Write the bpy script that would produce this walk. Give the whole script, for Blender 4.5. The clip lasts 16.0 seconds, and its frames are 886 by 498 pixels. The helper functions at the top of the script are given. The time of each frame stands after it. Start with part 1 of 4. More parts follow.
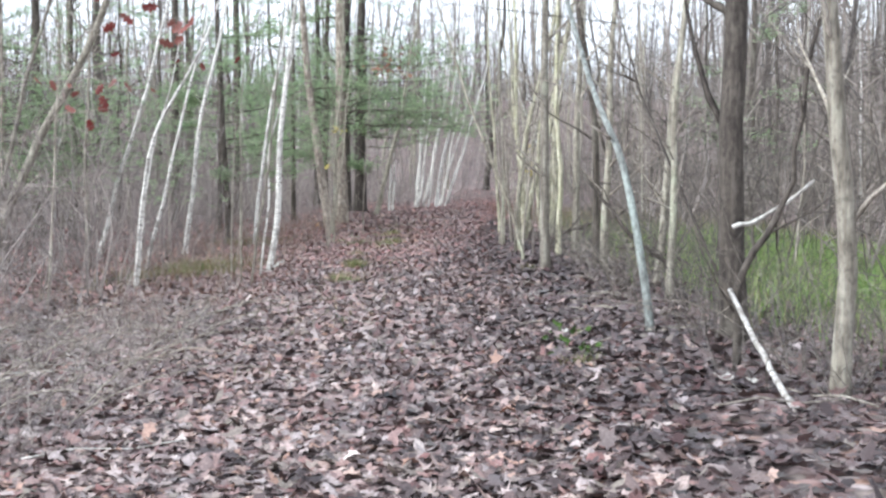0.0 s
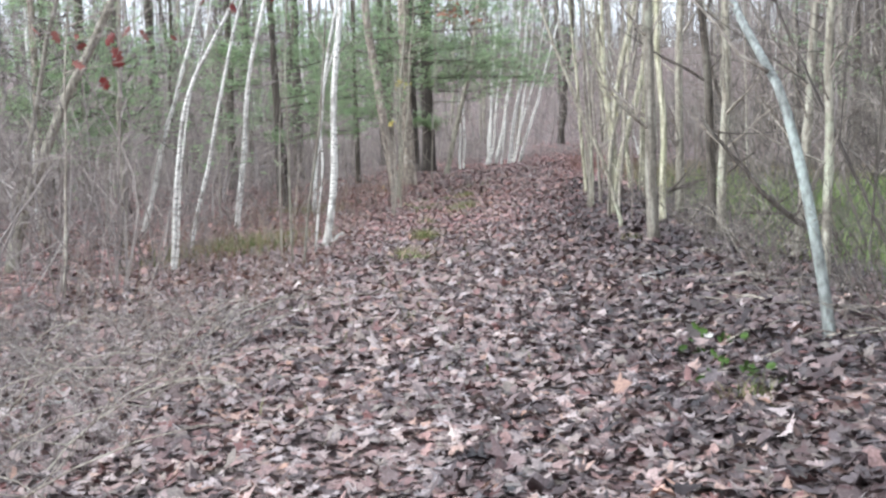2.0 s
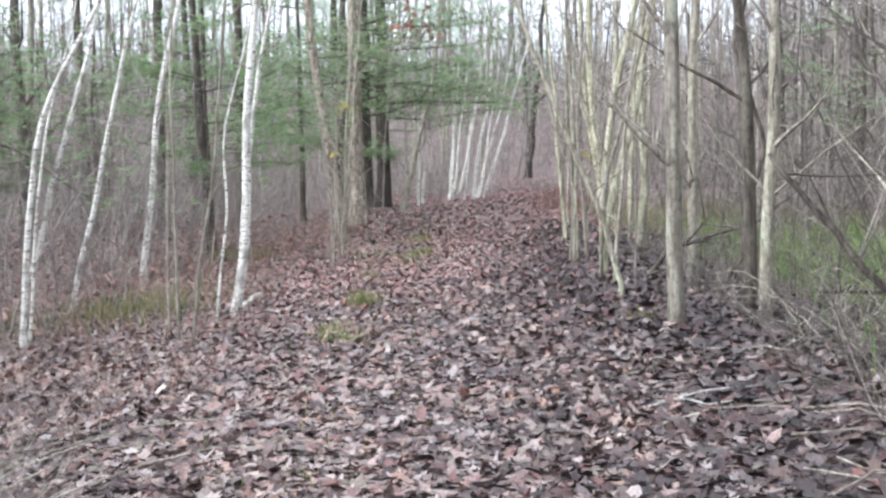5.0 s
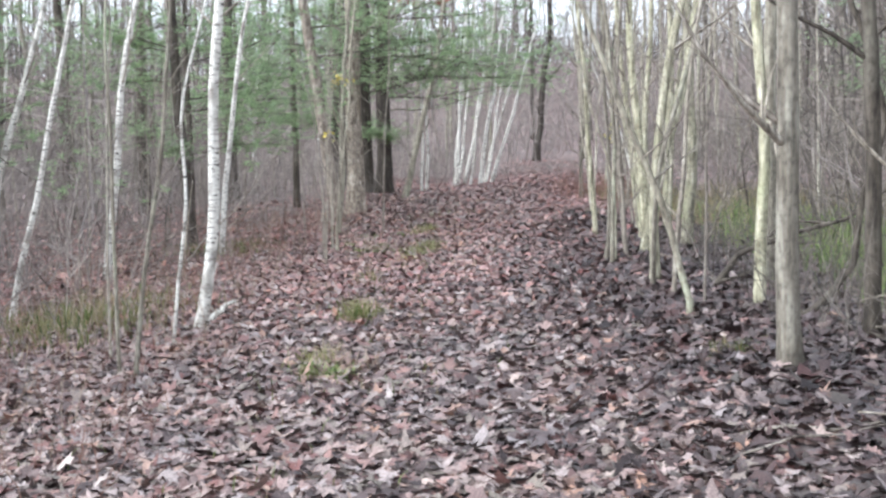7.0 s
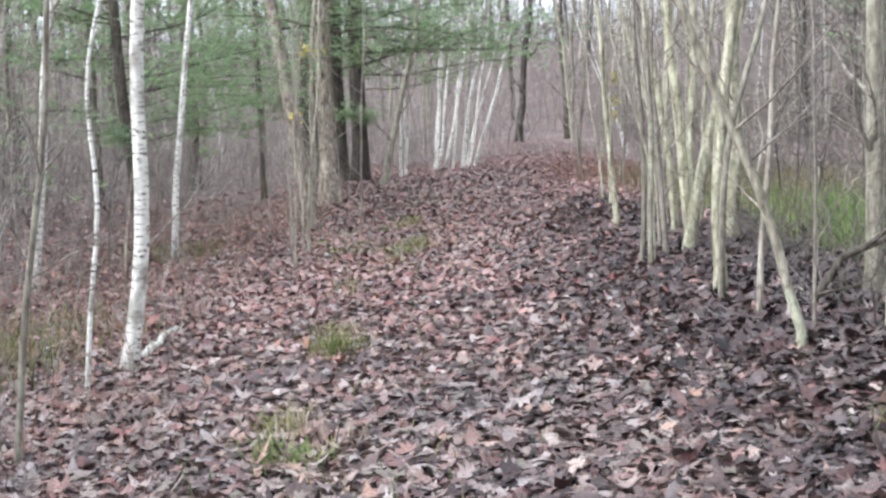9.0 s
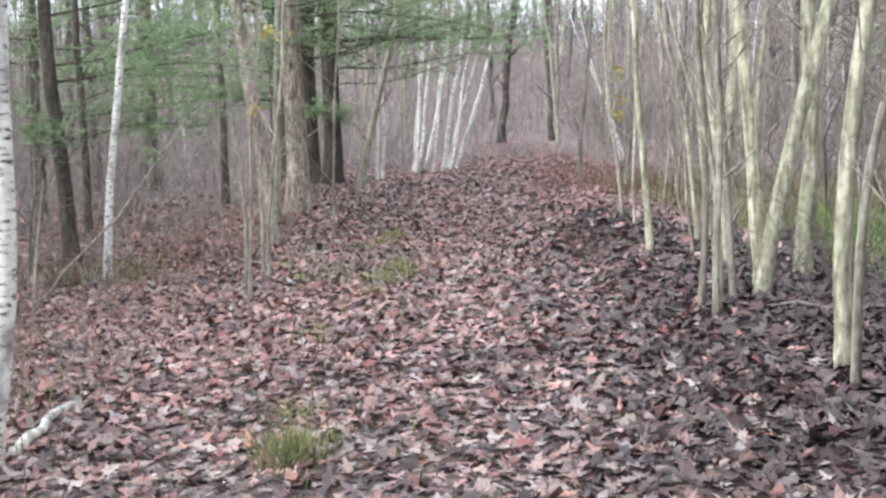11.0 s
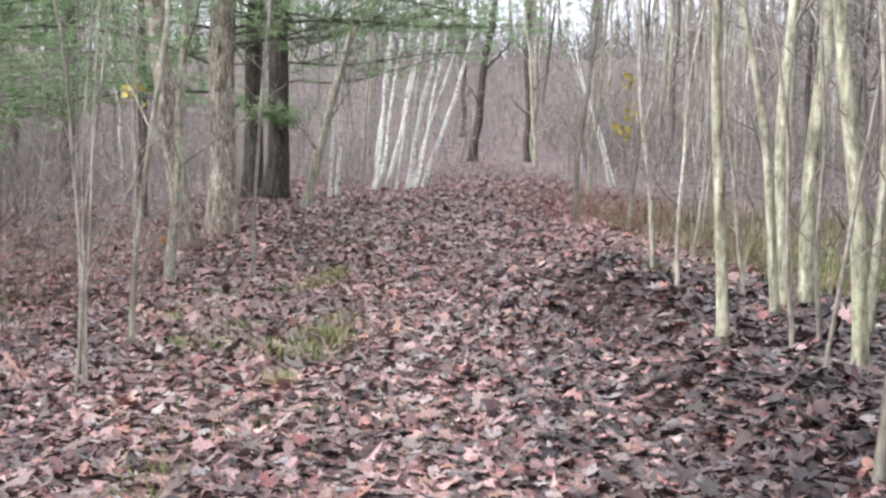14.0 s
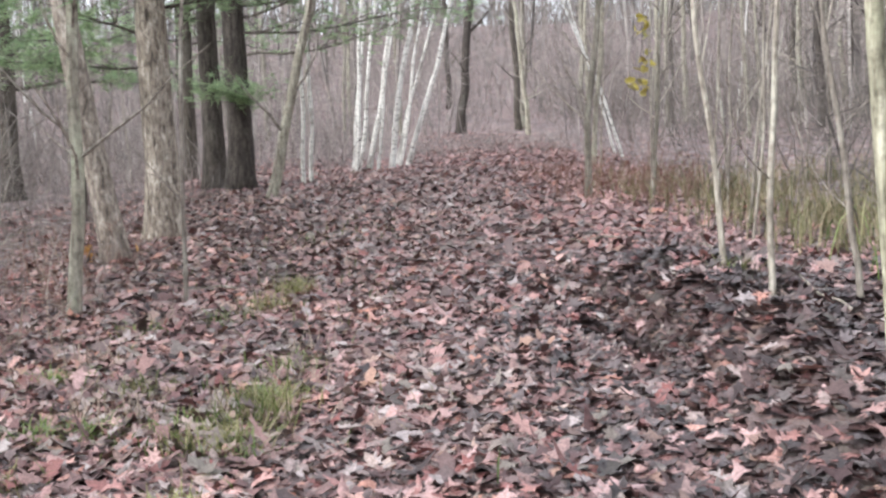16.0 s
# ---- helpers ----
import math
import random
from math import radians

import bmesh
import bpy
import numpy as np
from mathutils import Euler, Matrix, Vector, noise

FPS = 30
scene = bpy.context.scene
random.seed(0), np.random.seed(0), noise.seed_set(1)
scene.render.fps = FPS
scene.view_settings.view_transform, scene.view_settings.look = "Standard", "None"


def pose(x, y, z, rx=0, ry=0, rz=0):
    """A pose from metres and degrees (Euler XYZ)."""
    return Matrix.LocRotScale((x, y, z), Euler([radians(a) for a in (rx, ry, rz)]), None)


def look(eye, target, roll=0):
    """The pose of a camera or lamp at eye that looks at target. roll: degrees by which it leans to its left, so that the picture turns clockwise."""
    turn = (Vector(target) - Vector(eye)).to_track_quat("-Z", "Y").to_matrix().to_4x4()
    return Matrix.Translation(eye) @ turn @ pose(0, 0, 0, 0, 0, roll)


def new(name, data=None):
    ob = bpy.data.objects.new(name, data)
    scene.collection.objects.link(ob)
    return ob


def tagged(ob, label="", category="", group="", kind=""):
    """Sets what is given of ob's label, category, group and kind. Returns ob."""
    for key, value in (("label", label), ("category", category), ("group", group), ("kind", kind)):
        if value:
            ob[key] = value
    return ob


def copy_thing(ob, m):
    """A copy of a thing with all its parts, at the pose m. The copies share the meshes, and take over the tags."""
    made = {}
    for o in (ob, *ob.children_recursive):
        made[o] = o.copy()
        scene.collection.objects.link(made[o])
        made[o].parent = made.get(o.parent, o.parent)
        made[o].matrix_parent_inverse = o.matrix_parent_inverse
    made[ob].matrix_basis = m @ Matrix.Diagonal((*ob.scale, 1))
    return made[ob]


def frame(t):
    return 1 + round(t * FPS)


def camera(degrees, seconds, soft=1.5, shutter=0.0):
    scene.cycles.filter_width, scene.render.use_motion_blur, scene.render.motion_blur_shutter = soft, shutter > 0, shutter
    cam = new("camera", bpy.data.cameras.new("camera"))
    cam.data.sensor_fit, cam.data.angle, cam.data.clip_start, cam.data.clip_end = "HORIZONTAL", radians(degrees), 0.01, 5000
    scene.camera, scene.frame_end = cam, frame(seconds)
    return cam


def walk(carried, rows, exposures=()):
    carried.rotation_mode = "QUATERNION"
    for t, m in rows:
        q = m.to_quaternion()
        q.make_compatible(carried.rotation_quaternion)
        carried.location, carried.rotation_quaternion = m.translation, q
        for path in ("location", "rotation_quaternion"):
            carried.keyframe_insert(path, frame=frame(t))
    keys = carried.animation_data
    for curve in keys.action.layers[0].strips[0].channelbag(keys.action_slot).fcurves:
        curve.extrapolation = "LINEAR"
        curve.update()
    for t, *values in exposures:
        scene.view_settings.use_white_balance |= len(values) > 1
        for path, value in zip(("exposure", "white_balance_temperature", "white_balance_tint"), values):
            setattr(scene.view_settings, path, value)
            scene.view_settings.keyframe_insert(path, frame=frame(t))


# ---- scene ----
cam = camera(41.2, 16.0, soft=2.6)
METRES, EYE, TILT, LEAN, TURN = 20.8, 1.5, 0.0, -3.6, 0.0
ROWS = [
    (0.0, 0.0, 0.0, 0.0, -0.22, -3.74, 3.41),
    (0.5, -0.0018, 0.0315, -0.0014, 1.22, -4.23, 4.74),
    (1.0, -0.002, 0.0615, -0.0007, 0.08, -4.83, 6.2),
    (1.5, -0.0027, 0.0932, 0.0005, 1.45, -4.9, 4.88),
    (2.0, -0.007, 0.125, 0.0004, 3.11, -5.64, 5.26),
    (2.5, -0.0064, 0.1566, 0.0009, 2.83, -4.98, 7.67),
    (3.0, -0.008, 0.1881, -0.0007, 2.72, -4.37, 5.02),
    (3.5, -0.009, 0.2182, 0.0005, 0.21, -5.67, 5.86),
    (4.0, -0.0062, 0.2492, 0.0016, 0.81, -3.77, 3.93),
    (6.5, -0.01, 0.4024, 0.001, 2.42, -5.23, 6.02),
    (7.0, -0.0151, 0.4321, 0.0002, 1.44, -5.11, 4.65),
    (7.5, -0.0176, 0.4611, -0.003, 2.21, -5.2, 7.55),
    (8.0, -0.0178, 0.4913, -0.0008, 3.3, -5.39, 5.85),
    (8.5, -0.0222, 0.5226, -0.002, 1.05, -5.87, 6.37),
    (11.0, -0.0354, 0.6784, -0.0006, -1.14, -6.2, 5.07),
    (11.5, -0.0338, 0.7089, -0.0022, 2.26, -3.58, 4.93),
    (12.0, -0.0345, 0.741, -0.0043, 0.78, -5.0, 5.19),
    (12.5, -0.032, 0.7745, -0.0045, -2.53, -5.68, 4.83),
    (13.0, -0.034, 0.806, -0.0065, -3.77, -4.2, 0.96),
    (13.5, -0.035, 0.8348, -0.0074, -3.79, -5.21, 3.77),
    (14.0, -0.03, 0.8665, -0.0068, -2.68, -5.43, 2.19),
    (14.5, -0.0283, 0.8984, -0.008, -4.28, -5.56, 4.76),
    (15.0, -0.0222, 0.9308, -0.009, -3.02, -4.79, 6.02),
    (15.5, -0.022, 0.9625, -0.0126, -3.02, -5.91, 7.0),
    (16.0, -0.0221, 0.9937, -0.0104, -3.35, -6.73, 5.69),
]
walk(cam, [(t, pose(0, 0, EYE, TILT, LEAN, TURN) @ pose(METRES * x, METRES * y, METRES * z, 90 + pitch, roll, yaw)) for t, x, y, z, yaw, pitch, roll in ROWS],
     exposures=[(0.0, 1.14, 5600, 7), (8.0, 1.18, 5620, 7), (16.0, 1.18, 5800, 9)])

# ---- world and sun: a thinly overcast late-autumn afternoon ----
SUN_FROM = Vector((-0.8, -0.36, 0.46)).normalized()
world = bpy.data.worlds.new("overcast_sky")
scene.world = world
world.use_nodes = True
wn, wl = world.node_tree.nodes, world.node_tree.links
sky = wn.new("ShaderNodeTexSky")
sky.sky_type, sky.sun_disc = "NISHITA", False
sky.sun_elevation = math.asin(SUN_FROM.z)
sky.sun_rotation = math.atan2(SUN_FROM.x, SUN_FROM.y)
sky.air_density, sky.dust_density, sky.ozone_density = 1.0, 4.0, 1.0
veil = wn.new("ShaderNodeHueSaturation")
veil.inputs["Saturation"].default_value = 0.12
wl.new(sky.outputs["Color"], veil.inputs["Color"])
cloud = wn.new("ShaderNodeMix")
cloud.data_type = "RGBA"
cloud.inputs[0].default_value = 0.6
cloud.inputs[7].default_value = (8.2, 8.1, 8.0, 1)
wl.new(veil.outputs["Color"], cloud.inputs[6])
wl.new(cloud.outputs[2], wn["Background"].inputs["Color"])
wn["Background"].inputs["Strength"].default_value = 0.15
sun = new("sun", bpy.data.lights.new("sun", "SUN"))
sun.data.energy, sun.data.angle, sun.data.color = 1.5, radians(12), (1.0, 0.93, 0.82)
sun.matrix_world = look(SUN_FROM * 50, (0, 0, 0))


# ---- materials ----
def nodes_of(name, rough):
    m = bpy.data.materials.new(name)
    m.use_nodes = True
    n, l = m.node_tree.nodes, m.node_tree.links
    b = n["Principled BSDF"]
    b.inputs["Roughness"].default_value = rough
    b.inputs["Specular IOR Level"].default_value = 0.25
    return m, n, l, b


def ramp(n, stops):
    r = n.new("ShaderNodeValToRGB")
    e = r.color_ramp.elements
    while len(e) < len(stops):
        e.new(0.5)
    for k, (p, c) in enumerate(stops):
        e[k].position, e[k].color = p, (*c, 1)
    return r


def noise_tex(n, l, scale, detail=4.0, stretch=(1, 1, 1), rough=0.6):
    g = n.new("ShaderNodeNewGeometry")
    mp = n.new("ShaderNodeMapping")
    mp.inputs["Scale"].default_value = stretch
    l.new(g.outputs["Position"], mp.inputs["Vector"])
    t = n.new("ShaderNodeTexNoise")
    t.inputs["Scale"].default_value, t.inputs["Detail"].default_value = scale, detail
    t.inputs["Roughness"].default_value = rough
    l.new(mp.outputs["Vector"], t.inputs["Vector"])
    return t


def mix(n, l, fac, a, b, mode="MIX"):
    x = n.new("ShaderNodeMix")
    x.data_type, x.blend_type = "RGBA", mode
    for sock, v in ((0, fac), (6, a), (7, b)):
        if isinstance(v, (int, float)):
            x.inputs[sock].default_value = v
        elif isinstance(v, tuple):
            x.inputs[sock].default_value = (*v, 1)
        else:
            l.new(v, x.inputs[sock])
    return x.outputs[2]


def bump(n, l, b, height, strength, distance):
    k = n.new("ShaderNodeBump")
    k.inputs["Strength"].default_value, k.inputs["Distance"].default_value = strength, distance
    l.new(height, k.inputs["Height"])
    l.new(k.outputs["Normal"], b.inputs["Normal"])


def bark(name, dark, mid, light, patch, grain=22.0, stretch=(1, 1, 0.16), depth=0.012, patch_at=0.56, patch_scale=3.2):
    """Furrowed bark: streaks along the trunk, blotches of lichen, relief."""
    m, n, l, b = nodes_of(name, 0.88)
    fine = noise_tex(n, l, grain, 5, stretch)
    r = ramp(n, [(0.3, dark), (0.5, mid), (0.68, light)])
    l.new(fine.outputs["Fac"], r.inputs["Fac"])
    blot = noise_tex(n, l, patch_scale, 5, (1, 1, 0.45))
    rb = ramp(n, [(patch_at, (0, 0, 0)), (patch_at + 0.12, (0.8, 0.8, 0.8))])
    l.new(blot.outputs["Fac"], rb.inputs["Fac"])
    own = n.new("ShaderNodeObjectInfo")
    tone = ramp(n, [(0.0, (0.72, 0.7, 0.7)), (1.0, (1.15, 1.14, 1.08))])
    l.new(own.outputs["Random"], tone.inputs["Fac"])
    c = mix(n, l, rb.outputs["Color"], r.outputs["Color"], patch)
    speck = noise_tex(n, l, 26.0, 4, (1, 1, 0.7))
    sp = ramp(n, [(0.34, (0.58, 0.57, 0.56)), (0.5, (0.95, 0.95, 0.95)), (0.68, (1.12, 1.12, 1.09))])
    l.new(speck.outputs["Fac"], sp.inputs["Fac"])
    c = mix(n, l, 1.0, c, sp.outputs["Color"], "MULTIPLY")
    l.new(mix(n, l, 1.0, c, tone.outputs["Color"], "MULTIPLY"), b.inputs["Base Color"])
    bump(n, l, b, fine.outputs["Fac"], 0.9, depth)
    return m


GREY_BARK = bark("grey_bark", (0.12, 0.105, 0.085), (0.27, 0.245, 0.205), (0.42, 0.4, 0.34), (0.42, 0.43, 0.34))
DARK_BARK = bark("dark_bark", (0.03, 0.026, 0.024), (0.085, 0.072, 0.062), (0.14, 0.122, 0.106), (0.16, 0.147, 0.127), depth=0.02)
PINE_BARK = bark("pine_bark", (0.055, 0.045, 0.04), (0.25, 0.21, 0.18), (0.4, 0.35, 0.31), (0.56, 0.5, 0.45), 20.0, (1, 1, 0.3), 0.04, 0.53, 13.0)
TWIG_BARK = bark("twig_bark", (0.14, 0.12, 0.1), (0.3, 0.265, 0.23), (0.48, 0.44, 0.39), (0.5, 0.48, 0.42))
LICHEN_BARK = bark("lichen_bark", (0.1, 0.1, 0.095), (0.23, 0.245, 0.24), (0.38, 0.41, 0.405), (0.4, 0.46, 0.44), patch_at=0.54)
MOSSY_BARK = bark("mossy_bark", (0.12, 0.11, 0.08), (0.38, 0.36, 0.27), (0.68, 0.65, 0.52), (0.4, 0.4, 0.27), patch_at=0.54)


def birch_bark():
    m, n, l, b = nodes_of("birch_bark", 0.62)
    band = noise_tex(n, l, 9.0, 5, (1.5, 1.5, 4.6))
    r = ramp(n, [(0.35, (0.05, 0.045, 0.04)), (0.41, (0.34, 0.31, 0.28)), (0.46, (0.64, 0.615, 0.565)), (0.7, (0.8, 0.78, 0.735))])
    l.new(band.outputs["Fac"], r.inputs["Fac"])
    blot = noise_tex(n, l, 4.0, 5, (1.2, 1.2, 0.8))
    rb = ramp(n, [(0.52, (0, 0, 0)), (0.64, (0.8, 0.8, 0.8))])
    l.new(blot.outputs["Fac"], rb.inputs["Fac"])
    l.new(mix(n, l, rb.outputs["Color"], r.outputs["Color"], (0.24, 0.215, 0.19)), b.inputs["Base Color"])
    bump(n, l, b, band.outputs["Fac"], 0.5, 0.006)
    return m


BIRCH_BARK = birch_bark()


def leaf_stuff(name, stops, gloss=0.55, own=False, veins=90.0, thin=0.0):
    """Dry leaves, each of a colour of its own, with blotches and a paler tone where they curl."""
    m, n, l, b = nodes_of(name, gloss)
    r = ramp(n, stops)
    r.color_ramp.interpolation = "LINEAR"
    if own:
        l.new(n.new("ShaderNodeObjectInfo").outputs["Random"], r.inputs["Fac"])
    else:
        l.new(n.new("ShaderNodeNewGeometry").outputs["Random Per Island"], r.inputs["Fac"])
    t = noise_tex(n, l, veins, 3)
    v = ramp(n, [(0.3, (0.55, 0.53, 0.52)), (0.7, (1.28, 1.27, 1.25))])
    l.new(t.outputs["Fac"], v.inputs["Fac"])
    broad = noise_tex(n, l, 1.1, 3)
    w = ramp(n, [(0.35, (0.72, 0.72, 0.74)), (0.65, (1.12, 1.08, 1.05))])
    l.new(broad.outputs["Fac"], w.inputs["Fac"])
    c = mix(n, l, 1.0, r.outputs["Color"], v.outputs["Color"], "MULTIPLY")
    col = mix(n, l, 1.0, c, w.outputs["Color"], "MULTIPLY")
    l.new(col, b.inputs["Base Color"])
    bump(n, l, b, t.outputs["Fac"], 0.4, 0.003)
    if thin:
        tr = n.new("ShaderNodeBsdfTranslucent")
        l.new(col, tr.inputs["Color"])
        ms = n.new("ShaderNodeMixShader")
        ms.inputs[0].default_value = thin
        l.new(b.outputs[0], ms.inputs[1])
        l.new(tr.outputs[0], ms.inputs[2])
        l.new(ms.outputs[0], n["Material Output"].inputs["Surface"])
    return m


# The darkest stop puts the purple shade between leaves into leaf colour.
LITTER_TONES = [(0.0, (0.05, 0.038, 0.04)), (0.14, (0.12, 0.09, 0.09)), (0.26, (0.2, 0.152, 0.148)), (0.34, (0.21, 0.105, 0.098)), (0.42, (0.28, 0.222, 0.215)),
                (0.5, (0.21, 0.185, 0.16)), (0.6, (0.35, 0.285, 0.272)), (0.7, (0.29, 0.18, 0.165)), (0.78, (0.41, 0.345, 0.335)), (0.88, (0.37, 0.325, 0.325)),
                (0.94, (0.38, 0.24, 0.185)), (1.0, (0.56, 0.5, 0.48))]
LITTER = leaf_stuff("leaf_litter", LITTER_TONES)
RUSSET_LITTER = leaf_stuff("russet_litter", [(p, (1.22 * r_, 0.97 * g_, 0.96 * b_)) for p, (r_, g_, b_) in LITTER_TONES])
# LITTER tones darkened for wet leaves, with shade put into the colour too.
DAMP_SHADED_LITTER = leaf_stuff("damp_shaded_litter", [(p, (0.38 * r_, 0.365 * g_, 0.38 * b_)) for p, (r_, g_, b_) in LITTER_TONES], 0.42)
LEAF_OWN = leaf_stuff("fallen_leaf", LITTER_TONES, own=True)
RED_LEAF = leaf_stuff("red_oak_leaf", [(0.0, (0.1, 0.02, 0.022)), (0.5, (0.19, 0.04, 0.036)), (1.0, (0.27, 0.12, 0.1))], thin=0.25)
YELLOW_LEAF = leaf_stuff("yellow_leaf", [(0.0, (0.42, 0.36, 0.06)), (0.6, (0.55, 0.47, 0.12)), (1.0, (0.4, 0.4, 0.16))])
NEEDLE = leaf_stuff("pine_needle", [(0.0, (0.24, 0.35, 0.19)), (0.5, (0.36, 0.5, 0.28)), (1.0, (0.5, 0.62, 0.39))], 0.6, thin=0.5)
GRASS = leaf_stuff("grass_blade", [(0.0, (0.07, 0.1, 0.03)), (0.4, (0.14, 0.19, 0.055)), (0.7, (0.26, 0.25, 0.12)), (1.0, (0.34, 0.28, 0.18))], 0.6, thin=0.3)
SEDGE = leaf_stuff("dry_sedge", [(0.0, (0.1, 0.11, 0.045)), (0.45, (0.2, 0.19, 0.1)), (1.0, (0.36, 0.3, 0.2))], 0.7)
STRAW = leaf_stuff("dry_stalk", [(0.0, (0.2, 0.155, 0.12)), (0.5, (0.33, 0.27, 0.22)), (1.0, (0.46, 0.39, 0.32))], 0.8)
BRUSH = leaf_stuff("brush_twig", [(0.0, (0.15, 0.132, 0.124)), (0.5, (0.28, 0.25, 0.235)), (0.88, (0.38, 0.345, 0.325)), (1.0, (0.5, 0.46, 0.43))], 0.85)
# Darker copy of BRUSH; shade beyond the bank is put into the colour.
DIM_BRUSH = leaf_stuff("shaded_brush_twig", [(0.0, (0.07, 0.062, 0.055)), (0.5, (0.15, 0.133, 0.118)), (0.88, (0.22, 0.2, 0.178)), (1.0, (0.36, 0.33, 0.3))], 0.85)
RED_STEM = leaf_stuff("russet_stem", [(0.0, (0.12, 0.06, 0.05)), (0.6, (0.24, 0.135, 0.11)), (1.0, (0.36, 0.25, 0.2))], 0.85)
RUST_LEAF = leaf_stuff("rust_oak_leaf", [(0.0, (0.2, 0.09, 0.06)), (1.0, (0.36, 0.2, 0.14))], thin=0.25)
ORANGE_LEAF = leaf_stuff("orange_leaf", [(0.0, (0.45, 0.2, 0.05)), (1.0, (0.6, 0.36, 0.1))])
# Distant haze is put into these lifted bark tones.
HAZY_FAR_BARK = leaf_stuff("hazy_far_bark", [(0.0, (0.1, 0.09, 0.084)), (0.45, (0.19, 0.17, 0.157)), (0.85, (0.28, 0.252, 0.232)), (1.0, (0.46, 0.43, 0.4))], 0.9, veins=6.0)


def soil():
    """Leaf mould: flakes of leaves in many browns over damp dark earth, greener on the wet flat."""
    m, n, l, b = nodes_of("leaf_mould", 0.85)
    g = n.new("ShaderNodeNewGeometry")
    warp = noise_tex(n, l, 9.0, 3)
    off = n.new("ShaderNodeVectorMath")
    off.operation = "MULTIPLY_ADD"
    off.inputs[1].default_value = (0.06, 0.06, 0.06)
    l.new(warp.outputs["Color"], off.inputs[0])
    l.new(g.outputs["Position"], off.inputs[2])
    v = n.new("ShaderNodeTexVoronoi")
    v.inputs["Scale"].default_value = 11.0
    l.new(off.outputs[0], v.inputs["Vector"])
    sep = n.new("ShaderNodeSeparateColor")
    l.new(v.outputs["Color"], sep.inputs[0])
    r = ramp(n, [(p, tuple(0.95 * a for a in c)) for p, c in LITTER_TONES])
    l.new(sep.outputs[0], r.inputs["Fac"])
    edge = ramp(n, [(0.0, (1.1, 1.1, 1.1)), (0.5, (0.85, 0.85, 0.85)), (0.8, (0.45, 0.43, 0.43))])
    l.new(v.outputs["Distance"], edge.inputs["Fac"])
    c = mix(n, l, 1.0, r.outputs["Color"], edge.outputs["Color"], "MULTIPLY")
    broad = noise_tex(n, l, 0.7, 4)
    w = ramp(n, [(0.3, (0.62, 0.6, 0.62)), (0.7, (1.1, 1.05, 1.0))])
    l.new(broad.outputs["Fac"], w.inputs["Fac"])
    c = mix(n, l, 1.0, c, w.outputs["Color"], "MULTIPLY")
    l.new(c, b.inputs["Base Color"])
    bump(n, l, b, sep.outputs[1], 0.8, 0.03)
    return m


SOIL = soil()
PALE_WOOD = bark("bleached_wood", (0.24, 0.22, 0.2), (0.52, 0.5, 0.48), (0.74, 0.73, 0.71), (0.36, 0.33, 0.3), patch_at=0.52, patch_scale=14.0)
MOSS = leaf_stuff("moss_tuft", [(0.0, (0.04, 0.08, 0.02)), (0.6, (0.08, 0.14, 0.035)), (1.0, (0.16, 0.21, 0.07))], 0.9)


# ---- ground ----
def step(a, b, v):
    u = np.clip((v - a) / (b - a), 0, 1)
    return u * u * (3 - 2 * u)


def land(x, y):
    """Height of the ground: a dished track on a gentle side slope, a low bank beside it, hills closing the view."""
    x, y = np.asarray(x, float), np.asarray(y, float)
    h = 0.0629 * np.clip(x, -9, 2.2)
    h = h - 0.07 * np.exp(-((x + 0.25) / 0.9) ** 2)
    h = h + 0.09 * np.exp(-((x - 1.6) / 0.6) ** 2)
    h = h - 0.045 * np.clip(x - 2.2, 0, 9)
    h = h + 0.05 * np.clip(x - 2.2, 0, 9) * step(36, 46, y)
    h = h + 0.13 * step(24, 33, y) * step(-1.2, -2.8, x)
    h = h + 0.17 * step(30, 43, y) + 0.02 * np.clip(y - 47, 0, 60)
    h = h - 0.07 * np.exp(-((x - 0.75) / 0.22) ** 2) * step(17, 21, y) * (1 - step(27, 31, y))
    h = h + 0.10 * np.exp(-((x - 1.25) / 0.3) ** 2) * np.exp(-((y - 25.5) / 2.2) ** 2)
    h = h + 0.16 * np.exp(-((x - 1.5) / 0.45) ** 2 - ((y - 27.6) / 0.9) ** 2) - 0.10 * np.exp(-((x - 0.95) / 0.35) ** 2 - ((y - 27.0) / 1.1) ** 2)
    h = h + 10.0 * step(62, 170, y) + 8.0 * step(22, 100, x) + 2.5 * step(40, 130, -x)
    h = h - 0.11 * np.exp(-((x - 1.02) / 0.2) ** 2) * step(24.8, 26.2, y) * (1 - step(28.2, 29.6, y))
    edge = 1.36 - 0.075 * (y - 25.2) + 0.06 * np.sin(5 * y)
    h = h + 0.11 * np.exp(-((x - edge) / 0.13) ** 2) * step(24.8, 25.8, y) * (1 - step(28.4, 29.6, y))
    rough = 0.012 + 0.05 * step(2.2, 6.0, np.abs(x))
    h = h + rough * (np.sin(1.7 * x + 0.6 * y) * np.cos(1.1 * y - 0.4 * x) + 0.5 * np.sin(3.9 * x - 2.3 * y))
    return h


def mesh_of(name, verts, faces, material, smooth=True):
    me = bpy.data.meshes.new(name)
    me.from_pydata(np.asarray(verts).tolist() if isinstance(verts, np.ndarray) else verts, [], faces)
    me.materials.append(material)
    if smooth:
        me.polygons.foreach_set("use_smooth", [True] * len(me.polygons))
    me.update()
    return me


def spread(lo, fine_lo, fine_hi, hi, fine, coarse):
    mid = np.arange(fine_lo, fine_hi + 1e-6, fine)
    left = fine_lo - np.geomspace(fine, fine_lo - lo, coarse)[::-1]
    right = fine_hi + np.geomspace(fine, hi - fine_hi, coarse)
    return np.concatenate([left, mid, right])


